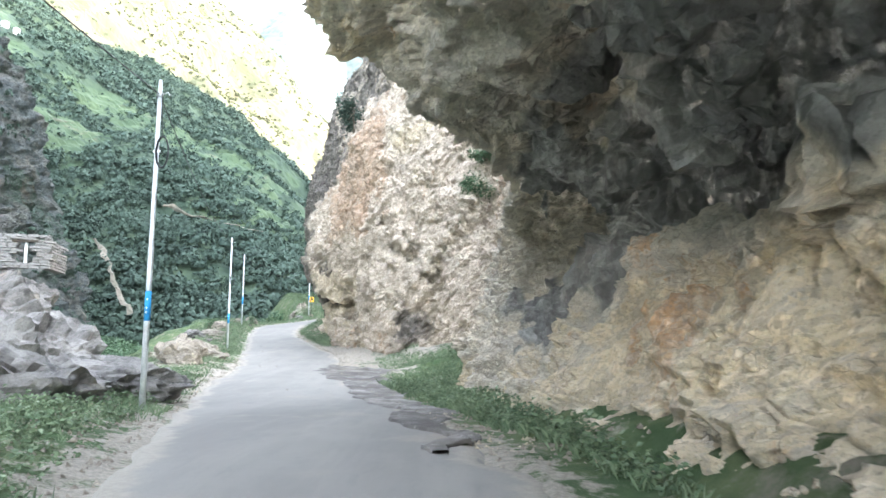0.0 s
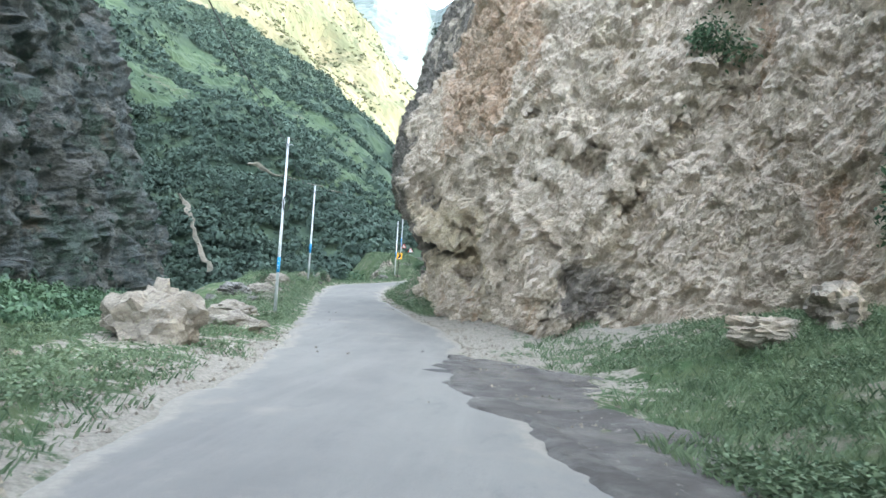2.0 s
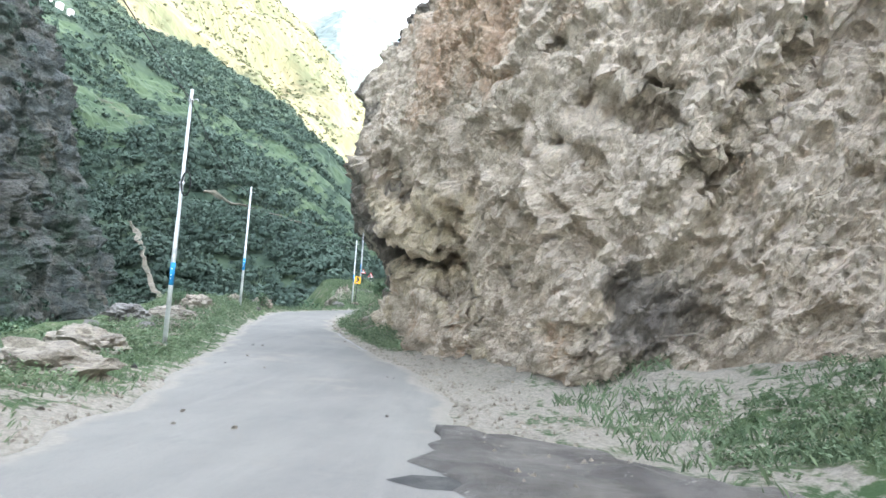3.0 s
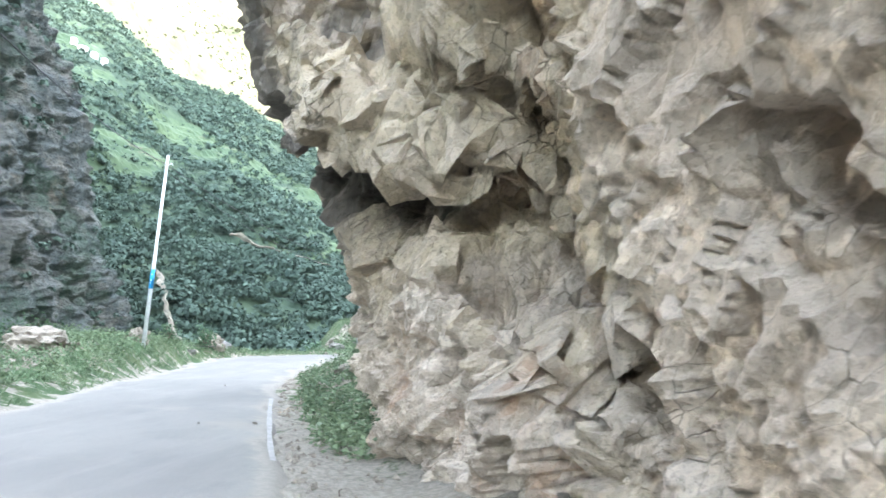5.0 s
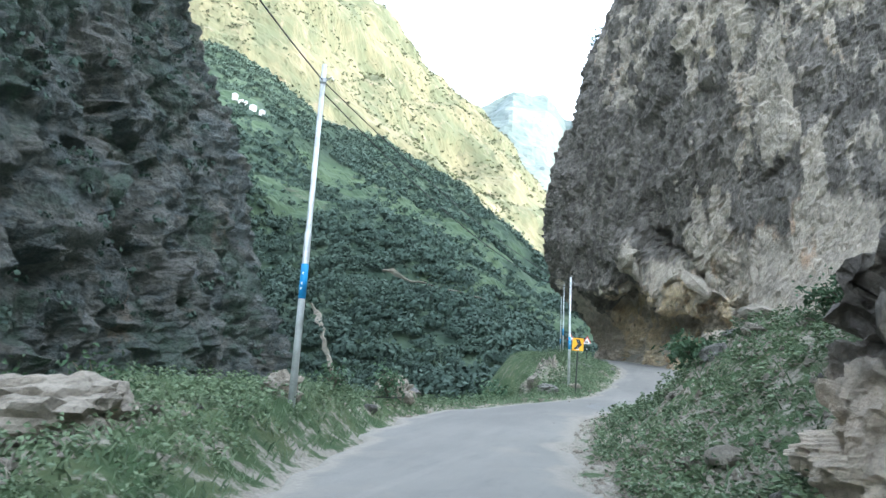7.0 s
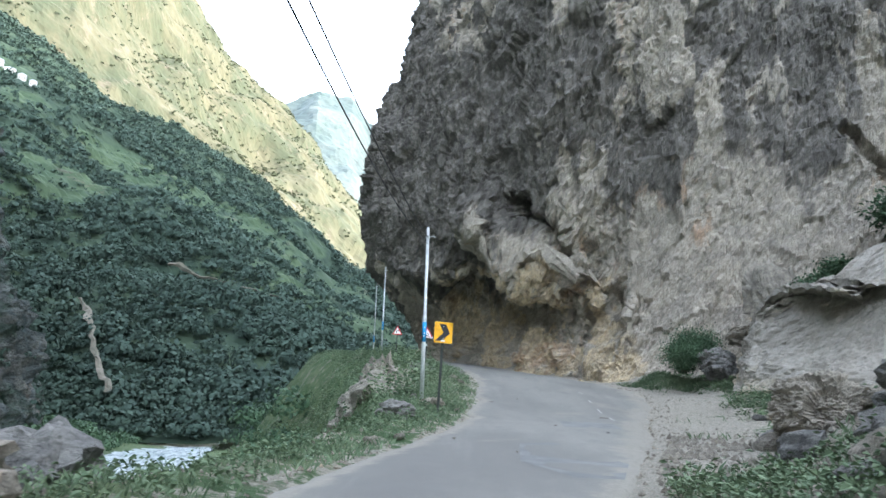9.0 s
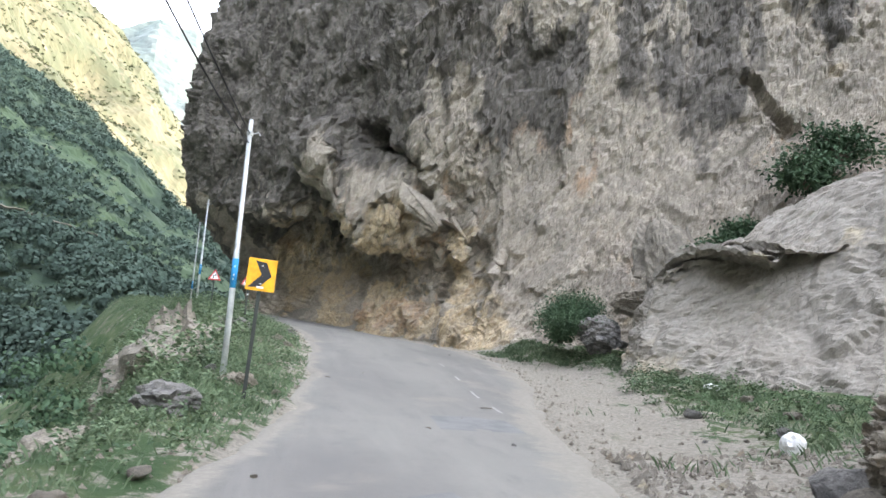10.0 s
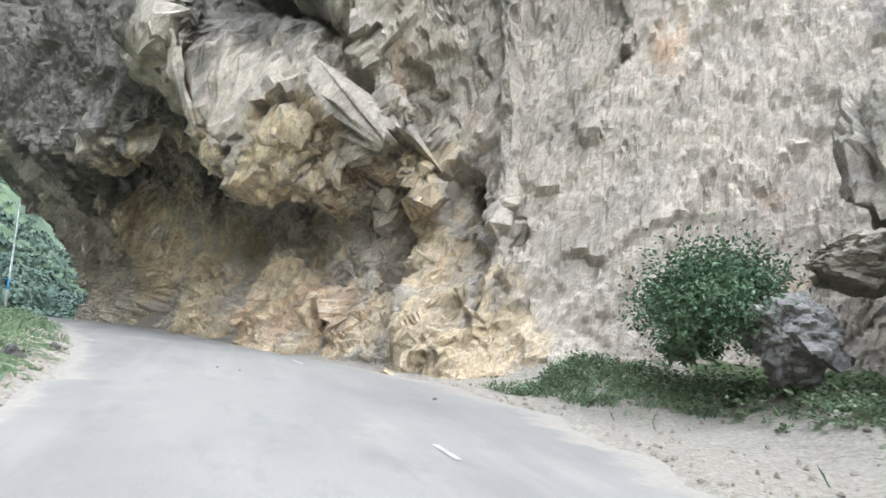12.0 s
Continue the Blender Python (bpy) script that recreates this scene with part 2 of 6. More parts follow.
    if seep_shade:
        # dark tone for stains, and for shade put into the colour under the brow
        wet = mix(nt, ramp(nt, plus(nt, nz(nt, tc, 0.9, 8, 0.7, (1.3, 1.3, 0.35)), r2, 0.1), 0.42, 0.64), seep_shade, tuple(v * 0.55 for v in seep_shade))
        c = mix(nt, ramp(nt, plus(nt, plus(nt, attr(nt, "seep_shade"), nz(nt, tc, 1.6, 7, 0.75, (1.2, 1.2, 0.5)), 0.6), r2, 0.12), 0.45, 0.95), c, wet)
    crack = nt.nodes.new("ShaderNodeTexVoronoi")
    crack.feature = "DISTANCE_TO_EDGE"
    mp = nt.nodes.new("ShaderNodeMapping")
    mp.inputs["Scale"].default_value = (0.45 * s, 0.7 * s, 1.1 * s)
    nt.links.new(vec, mp.inputs[0])
    nt.links.new(mp.outputs[0], crack.inputs["Vector"])
    line = ramp(nt, crack.outputs["Distance"], 0.022, 0.0)
    broken_line = times(nt, line, ramp(nt, nz(nt, tc, 0.7 * s, 5, 0.6), 0.52, 0.60))
    c = mix(nt, times(nt, broken_line, 0.55), c, tuple(v * 0.5 for v in dark))
    grain = nz(nt, tc, 26.0 * s, 6, 0.75)
    c = mix(nt, times(nt, ramp(nt, grain, 0.50, 0.64), 0.35), c, tuple(v * 0.9 for v in dark))
    nt.links.new(c, bsdf.inputs["Base Color"])
    groove = plus(nt, 1.0, broken_line, -1.0)
    bump(nt, bsdf, [(h1, 0.15 * size * relief), (h2, 0.075 * size * relief), (nz(nt, tc, 2.6 * s, 8, 0.72, (1, 1, 1.8), dip), 0.10 * size * relief), (h3, 0.026 * size * relief), (groove, 0.07 * size * relief), (grain, 0.03 * size * relief)], 1.0)
    return m


def two_tone(name, a, b, scale, rough=0.9, third=None, stretch=None, relief=0.02, fine=30):
    m, nt, bsdf, tc = nodes_of(name, rough)
    c = mix(nt, ramp(nt, nz(nt, tc, scale, 6, 0.62, stretch), 0.38, 0.62), a, b)
    if third:
        c = mix(nt, ramp(nt, nz(nt, tc, scale * 3.1, 6, 0.7, stretch), 0.56, 0.7), c, third)
    f = nz(nt, tc, fine, 6, 0.7)
    c = mix(nt, times(nt, ramp(nt, f, 0.45, 0.7), 0.4), c, tuple(v * 0.5 for v in a))
    nt.links.new(c, bsdf.inputs["Base Color"])
    if relief:
        bump(nt, bsdf, [(f, relief)], 0.7)
    return m


def leaf_material(name, a, b, rough=0.6, patch=0.8):
    m, nt, bsdf, tc = nodes_of(name, rough)
    g = nt.nodes.new("ShaderNodeNewGeometry")
    c = mix(nt, g.outputs["Random Per Island"], a, b)
    c = mix(nt, times(nt, ramp(nt, nz(nt, tc, patch, 5, 0.6), 0.40, 0.62), 0.55), c, tuple(v * 1.25 for v in b))
    c = mix(nt, times(nt, ramp(nt, nz(nt, tc, patch * 2.7, 5, 0.6), 0.50, 0.66), 0.6), c, tuple(v * 0.8 for v in a))
    nt.links.new(c, bsdf.inputs["Base Color"])
    bsdf.inputs["Specular IOR Level"].default_value = 0.2
    return m


M_ROCK_BROW = rock_material("rock_brow", (0.68, 0.61, 0.50), (0.53, 0.49, 0.42), (0.24, 0.225, 0.20), (0.58, 0.33, 0.17), (0.69, 0.57, 0.39), size=0.8, dark_at=0.62, rust_at=0.60, ochre_at=0.58, lean=(0.2, 0.6, 0), seep_shade=(0.38, 0.375, 0.36), zones=True)
M_ROCK_FACE = rock_material("rock_face", (0.67, 0.58, 0.475), (0.525, 0.45, 0.36), (0.22, 0.182, 0.145), (0.46, 0.305, 0.20), (0.62, 0.525, 0.375), dark_at=0.61, rust_at=0.56, lean=(0.1, 0.45, 0), ochre_at=0.62, dip=(0.5, 0.75, 0.3), seep_shade=(0.25, 0.225, 0.195), zones=True)
M_ROCK_CLIFF = rock_material("rock_cliff", (0.475, 0.415, 0.335), (0.375, 0.332, 0.275), (0.19, 0.168, 0.14), (0.47, 0.31, 0.195), (0.58, 0.455, 0.285), size=1.1, dark_at=0.60, rust_at=0.57, lean=(0.5, 0.6, 0), ochre_at=0.63, dip=(0.5, 0.8, 0.3), seep_shade=(0.215, 0.195, 0.17), zones=True, relief=0.8)
M_SLAB = rock_material("rock_slab", (0.36, 0.33, 0.285), (0.295, 0.268, 0.228), (0.19, 0.17, 0.15), (0.42, 0.34, 0.24), (0.48, 0.41, 0.29), dark_at=0.66, rust_at=0.60, dip=(0.3, 0.9, 0.1), relief=0.4, size=1.4)
M_BOULDER = rock_material("boulder_stone", (0.33, 0.295, 0.24), (0.235, 0.21, 0.175), (0.09, 0.082, 0.07), (0.38, 0.28, 0.18), (0.42, 0.36, 0.24), size=0.4, dark_at=0.62, relief=0.6)
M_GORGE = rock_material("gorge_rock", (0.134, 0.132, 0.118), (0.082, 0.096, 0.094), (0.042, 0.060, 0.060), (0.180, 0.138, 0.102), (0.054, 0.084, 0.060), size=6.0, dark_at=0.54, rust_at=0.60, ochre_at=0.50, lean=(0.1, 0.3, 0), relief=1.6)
def slope_material():
    """Dark wood floor and light green meadows, which follow the attribute 'meadow', with worn earth and terrace banks."""
    m, nt, bsdf, tc = nodes_of("valley_slope_green", 0.95)
    wood = mix(nt, ramp(nt, nz(nt, tc, 0.05, 6, 0.65), 0.4, 0.6), (0.030, 0.050, 0.034), (0.046, 0.070, 0.042))
    grass = mix(nt, ramp(nt, nz(nt, tc, 0.03, 7, 0.65), 0.4, 0.62), (0.043, 0.070, 0.040), (0.064, 0.094, 0.050))
    grass = mix(nt, times(nt, ramp(nt, nz(nt, tc, 0.16, 7, 0.7, (0.35, 0.35, 3.0)), 0.54, 0.62), 0.6), grass, (0.045, 0.072, 0.040))
    grass = mix(nt, times(nt, ramp(nt, nz(nt, tc, 0.05, 7, 0.7, (0.6, 0.6, 2.0)), 0.60, 0.68), 0.7), grass, (0.12, 0.115, 0.085))
    c = mix(nt, ramp(nt, plus(nt, attr(nt, "meadow"), nz(nt, tc, 0.12, 6, 0.7), 0.7), 0.6, 1.0), wood, grass)
    nt.links.new(c, bsdf.inputs["Base Color"])
    return m


M_SLOPE = slope_material()
M_SUNNY = two_tone("sunny_mountain", (0.098, 0.092, 0.056), (0.056, 0.064, 0.037), 0.012, third=(0.135, 0.115, 0.085), relief=0.0, fine=0.06, stretch=(1, 1, 0.4))
# pale blue-green rock colour carries the peak's haze; the air itself is clear
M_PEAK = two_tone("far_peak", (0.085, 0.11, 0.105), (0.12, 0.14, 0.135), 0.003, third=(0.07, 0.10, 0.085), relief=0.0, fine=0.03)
M_LEAF = leaf_material("weed_leaf", (0.055, 0.095, 0.05), (0.165, 0.215, 0.125))
M_DARKLEAF = leaf_material("bush_leaf", (0.03, 0.065, 0.035), (0.085, 0.14, 0.075), 0.6, 0.15)
# far leaves shifted to blue-green: the valley haze is put into their colour
M_FARLEAF = leaf_material("hazy_far_foliage", (0.038, 0.061, 0.050), (0.059, 0.088, 0.067), 0.9, 0.025)
M_SUNLEAF = leaf_material("sunlit_foliage", (0.040, 0.050, 0.028), (0.074, 0.080, 0.045), 0.8, 0.012)


# ---------------------------------------------------------------- road and ground
def along(ys, vs):
    """Smoothed interpolation along y."""
    fine = np.arange(-60, 620, 0.5)
    v = np.interp(fine, ys, vs)
    k = np.hanning(13)
    v = np.convolve(np.pad(v, 6, mode="edge"), k / k.sum(), mode="valid")
    return lambda y: np.interp(y, fine, v)


ROAD_Z = along([-60, 0, 4.5, 8.5, 12.7, 17.3, 22, 31, 37, 42, 47, 51, 61.5, 66.4, 73.5, 81, 85, 90, 98, 104, 114, 125, 160],
               [0.0, 0.22, 0.36, 0.42, 0.40, 0.27, 0.20, 0.48, 0.68, 1.03, 1.38, 1.75, 2.6, 3.12, 3.68, 4.22, 4.65, 5.4, 6.6, 7.4, 8.7, 9.7, 10.2])
ROAD_L = along([-60, 0, 8.4, 16.3, 24, 27, 32, 39, 48.8, 53.5, 58.6, 64.2, 67, 70, 73, 81, 84, 88, 93, 99, 108, 114, 120, 126, 132, 140, 160],
               [9.0, -1.7, -3.3, -5.3, -7.3, -7.8, -8.4, -10, -12.2, -13.2, -14.4, -15.4, -15.6, -15.2, -14.5, -13.3, -12.9, -12.6, -12.5, -12.9, -14.7, -17.6, -20.4, -22, -22, -20, -12])
ROAD_R = along([-60, 0, 8.6, 11.6, 17.4, 21.6, 24.4, 31, 36, 41, 45, 49, 54, 58.7, 63.2, 68, 72, 75, 79, 83, 88, 94, 98, 105, 114, 122, 128, 134, 160],
               [13.0, 2.0, 0.6, 0.0, -0.9, -1.8, -2.4, -4.0, -4.6, -5.2, -6.4, -7.9, -9.5, -10.8, -11.6, -11.9, -11.3, -10.4, -9.2, -8.4, -7.0, -5.9, -6.9, -9.9, -13.4, -17.0, -18.2, -17.6, -8])
# the foot of the rock on the right
FOOT = along([-60, -12, 0, 8, 14, 20, 23.5, 26, 31, 35, 38.5, 40.5, 44, 47, 49, 52, 55, 58, 60, 64, 70, 76, 82, 86, 90, 93, 96, 98, 105, 113, 119, 124, 134, 160],
             [14.0, 2.9, 2.5, 1.9, 1.5, 1.2, 0.8, 4.0, 6.0, 4.5, 0.5, -2.3, -3.4, -4.9, -6.6, -7.1, -7.8, -8.4, -5.0, -3.0, -1.5, -0.5, -0.6, -1.3, -2.0, -2.4, -3.3, -6.2, -9.0, -12.4, -15.4, -17.5, -13, -4])


def camber(x, y):
    return 0.05 * ((ROAD_L(y) + ROAD_R(y)) / 2 - x) * np.interp(y, [76, 90, 116, 124], [0, 1, 1, 0])


def smooth01(v):
    v = np.clip(v, 0, 1)
    return v * v * (3 - 2 * v)


RIVER_X = along([-60, 60, 110, 160, 172, 260, 360, 560], [-40, -46, -50, -60, -63, -86, -112, -170])
RIVER_Z = -3.4


def ground_height(x, y):
    x, y = np.asarray(x, float), np.asarray(y, float)
    z0, l, r, foot = ROAD_Z(y), ROAD_L(y), ROAD_R(y), FOOT(y)
    p = np.stack([x, y, np.zeros_like(x)], -1)
    # left: a grassy verge, a low stony lip, then the drop to the river
    d = l - x
    edge = np.interp(y, [-60, 10, 24, 34, 44, 48, 58, 63, 68, 80, 84, 87, 96, 103, 175], [5.5, 5.5, 5.5, 4.2, 3.2, 2.3, 2.2, 1.9, 0.6, 0.8, 1.6, 3.3, 3.2, 2.2, 2.2]) + 0.4 * vnoise(p * 0.21, 5)
    steep = np.interp(y, [60, 68, 82, 86, 100, 106], [9.0, 6.0, 5.0, 3.0, 3.0, 7.0])
    left = (0.22 - 0.2 * np.exp(-((y - 74) / 5) ** 2)) * smooth01(d / 1.6) + 0.20 * smooth01((d - 1.2) / 2) * vnoise(p * 0.5, 3)
    left = left + (0.62 * np.exp(-((y - 61) / 6) ** 2) + 0.04 * smooth01((y - 80) / 6)) * smooth01(d / 0.9)
    fall = np.clip(d - edge, 0, None)
    to_river = np.clip(x - (RIVER_X(y) + 8.5), 0, None)
    bed = RIVER_Z - 0.8 + 0.012 * np.clip(y - 172, 0, None)
    bank = 0.45 + 0.55 * smooth01(fall / (fall + to_river + 0.01))
    low = (z0 - bed) * np.where(fall > 0, np.clip(smooth01(fall / steep) * bank, 0, 1), 0)
    left = left - low + 0.7 * smooth01(fall / 5) * smooth01(to_river / 6) * fbm(p * 0.22, 4, 9)
    far = np.clip(RIVER_X(y) - 8.0 - x, 0, None)
    left = left + 1.2 * smooth01(far / 4) + 0.12 * far * smooth01(far / 22) + 1.2 * smooth01(far / 6) * fbm(p * 0.08, 4, 15)
    # right: a shoulder, then rising to the rock
    e = x - r
    room = np.maximum(foot - r, 0.8)
    flat = np.interp(y, [8, 14, 20, 34, 36, 40], [0.9, 1.1, 1.5, 2.6, 2.2, 0.8])
    rise = 0.55 * smooth01((e - flat) / room)
    mound =  np.exp(-((y - 74) / 4) ** 2) * 1.4 + np.exp(-((y - 34) / 4.5) ** 2) * 1.2 + np.exp(-((y - 27) / 3) ** 2) * 1.0
    rise = rise + mound * smooth01((e - np.maximum(flat, 0.6)) / 5.0) + 0.06 * np.clip(e - room, 0, 30)
    rise = rise + 2.1 * np.exp(-((y - 64.5) / 5.5) ** 2) * smooth01((e - 0.4) / 3.2)
    rise = rise + 0.12 * smooth01(e / 1.5) * fbm(p * 0.9, 3, 21)
    # well beyond, the hillside behind the rocks
    z = z0 + camber(np.clip(x, l, r), y) + np.where(x < l, left, np.where(x > r, rise, -0.06))
    z = z + np.where((x < l) | (x > r), 0.05 * fbm(p * 2.3, 3, 31), 0)
    return z


def spread(lo, a, b, hi, step, grow=1.18):
    mid = list(np.arange(a, b + 1e-6, step))
    up, s, v = [], step, b
    while v < hi:
        s *= grow
        v += s
        up.append(v)
    dn, s, v = [], step, a
    while v > lo:
        s *= grow
        v -= s
        dn.append(v)
    return np.array(dn[::-1] + mid + up)


GX, GY = spread(-1600, -24, 6, 900, 0.26), spread(-700, -8, 124, 2600, 0.30)
XX, YY = np.meshgrid(GX, GY, indexing="ij")
ZZ = ground_height(XX, np.clip(YY, -58, 600))
ground_points = np.stack([XX, YY, ZZ], -1)


def ground_material():
    """Soil, gravel and short grass; a gravelly band beside the asphalt follows the attribute 'gravel'."""
    m, nt, bsdf, tc = nodes_of("verge_ground", 0.95)
    at = nt.nodes.new("ShaderNodeAttribute")
    at.attribute_name = "gravel"
    turf = mix(nt, ramp(nt, nz(nt, tc, 1.1, 7, 0.65), 0.38, 0.62), (0.05, 0.09, 0.036), (0.10, 0.13, 0.06))
    turf = mix(nt, ramp(nt, nz(nt, tc, 0.6, 7, 0.7), 0.55, 0.68), turf, (0.20, 0.18, 0.14))
    stones = mix(nt, ramp(nt, nz(nt, tc, 14, 6, 0.75), 0.4, 0.62), (0.245, 0.222, 0.184), (0.35, 0.318, 0.264))
    n = nt.nodes.new("ShaderNodeMath")
    n.operation = "ADD"
    nt.links.new(at.outputs["Fac"], n.inputs[0])
    nt.links.new(ramp(nt, nz(nt, tc, 2.2, 7, 0.7), 0.3, 0.7), n.inputs[1])
    c = mix(nt, ramp(nt, n.outputs[0], 0.75, 1.15), turf, stones)
    nt.links.new(c, bsdf.inputs["Base Color"])
    bump(nt, bsdf, [(nz(nt, tc, 22, 7, 0.75), 0.05), (nz(nt, tc, 5, 6, 0.7), 0.08)], 0.8)
    return m


M_GROUND = ground_material()
ground = sheet("ground", ground_points, M_GROUND)
tagged(ground, "rough valley ground with thin grass, soil and gravel beside the road", "ground", kind="structure")


def gravel_amount(x, y):
    l, r, foot = ROAD_L(y), ROAD_R(y), FOOT(y)
    d, e = l - x, x - r
    a = np.where(x < l, np.interp(y, [36, 42, 64, 70], [0.75, 0.3, 0.3, 0.4]) * np.exp(-(d / 0.7) ** 2), 0.0)
    a = a + np.where((x < l) & (d < 3.2), 0.5 * np.exp(-((y - 31) / 5) ** 2) + 0.1 * np.exp(-((y - 52) / 5) ** 2) + 0.1 * np.exp(-((y - 97) / 10) ** 2) * (d < 0.9), 0)
    a = np.where(x > r, 0.75 * np.exp(-(e / 0.6) ** 2), a)
    a = a + np.where(x > r, 0.95 * smooth01((y - 70) / 6) * np.exp(-(e / 3.4) ** 4), 0)
    a = a + np.where(x > r, 0.8 * np.exp(-((y - 43) / 7) ** 4) + 0.5 * np.exp(-((y - 56) / 8) ** 2) * (e > 1.0), 0)
    a = a + np.where(x > r, 0.7 * np.exp(-((y - 33) / 3.5) ** 2) * np.exp(-((e - 1.8) / 1.7) ** 4), 0)
    a = np.where(x > r, a * np.exp(-(np.clip(e, 0, 200) / 13) ** 4), a)
    return a + np.where((x > l) & (x < r), 0.8, 0)


att = ground.data.attributes.new("gravel", "FLOAT", "POINT")
att.data.foreach_set("value", gravel_amount(XX, np.clip(YY, -58, 600)).ravel().astype(np.float32))


def road_material():
    m, nt, bsdf, tc = nodes_of("dusty_asphalt", 0.88)
    c = mix(nt, ramp(nt, nz(nt, tc, 0.35, 6, 0.6, (1, 0.35, 1)), 0.36, 0.64), (0.158, 0.151, 0.137), (0.205, 0.196, 0.175))
    c = mix(nt, times(nt, ramp(nt, nz(nt, tc, 1.6, 7, 0.7, (1.5, 0.5, 1)), 0.52, 0.72), 0.6), c, (0.144, 0.140, 0.130))
    c = mix(nt, times(nt, ramp(nt, nz(nt, tc, 60, 4, 0.7), 0.5, 0.7), 0.5), c, (0.108, 0.108, 0.108))
    c = mix(nt, times(nt, ramp(nt, nz(nt, tc, 0.5, 6, 0.65), 0.55, 0.7), 0.7), c, (0.230, 0.212, 0.180))
    at = nt.nodes.new("ShaderNodeAttribute")
    at.attribute_name = "rim"
    rim = nt.nodes.new("ShaderNodeMath")
    rim.operation = "MULTIPLY_ADD"
    rim.inputs[1].default_value = 0.9
    nt.links.new(nz(nt, tc, 2.4, 8, 0.72), rim.inputs[0])
    nt.links.new(at.outputs["Fac"], rim.inputs[2])
    dust = mix(nt, ramp(nt, nz(nt, tc, 14, 6, 0.75), 0.4, 0.62), (0.215, 0.198, 0.168), (0.256, 0.236, 0.200))
    c = mix(nt, ramp(nt, rim.outputs[0], 0.80, 1.15), c, dust)
    track = nz(nt, tc, 0.9, 6, 0.65, (2.2, 0.12, 1))
    c = mix(nt, times(nt, ramp(nt, track, 0.48, 0.70), 0.22), c, (0.270, 0.256, 0.230))
    nt.links.new(c, bsdf.inputs["Base Color"])
    bump(nt, bsdf, [(nz(nt, tc, 90, 4, 0.7), 0.008), (nz(nt, tc, 3, 6, 0.65), 0.02)], 0.6)
    return m


M_ROAD = road_material()
ry = np.arange(-58, 165, 0.16)
rv = np.linspace(0, 1, 34)
RY, RV = np.meshgrid(ry, rv, indexing="ij")
wob_l = 0.16 * fbm(np.stack([ry * 1.1, ry * 0 + 3, ry * 0], -1), 4, 41)
wob_r = 0.20 * fbm(np.stack([ry * 1.1, ry * 0 + 9, ry * 0], -1), 4, 43)
LX, RX = (ROAD_L(ry) + wob_l)[:, None], (ROAD_R(ry) + wob_r)[:, None]
RXX = LX + (RX - LX) * RV
rp = np.stack([RXX, RY, RXX * 0], -1)
RZ = ROAD_Z(RY) + camber(RXX, RY) + 0.05 * (1 - (2 * RV - 1) ** 2) + 0.012 * fbm(rp * 0.8, 3, 47) - 0.09 * (np.abs(2 * RV - 1) > 0.999) - 0.02
road = sheet("road", np.stack([RXX, RY, RZ + 0.03], -1), M_ROAD, flip=True)
tagged(road, "narrow dusty grey asphalt mountain road with broken edges", "road", kind="structure")


rim_att = road.data.attributes.new("rim", "FLOAT", "POINT")
rim_d = np.minimum(RXX - LX, RX - RXX)
rim_att.data.foreach_set("value", np.exp(-(rim_d / (0.45 + 0.35 * smooth01((RY - 72) / 6) * (RV > 0.5))) ** 1.5).ravel().astype(np.float32))


def road_top(x, y):
    l, r = ROAD_L(y), ROAD_R(y)
    v = np.clip((x - l) / (r - l), 0, 1)
    return ROAD_Z(y) + camber(x, y) + 0.05 * (1 - (2 * v - 1) ** 2) + 0.012 * fbm(np.array([x, y, 0.0]) * 0.8, 3, 47) + 0.01


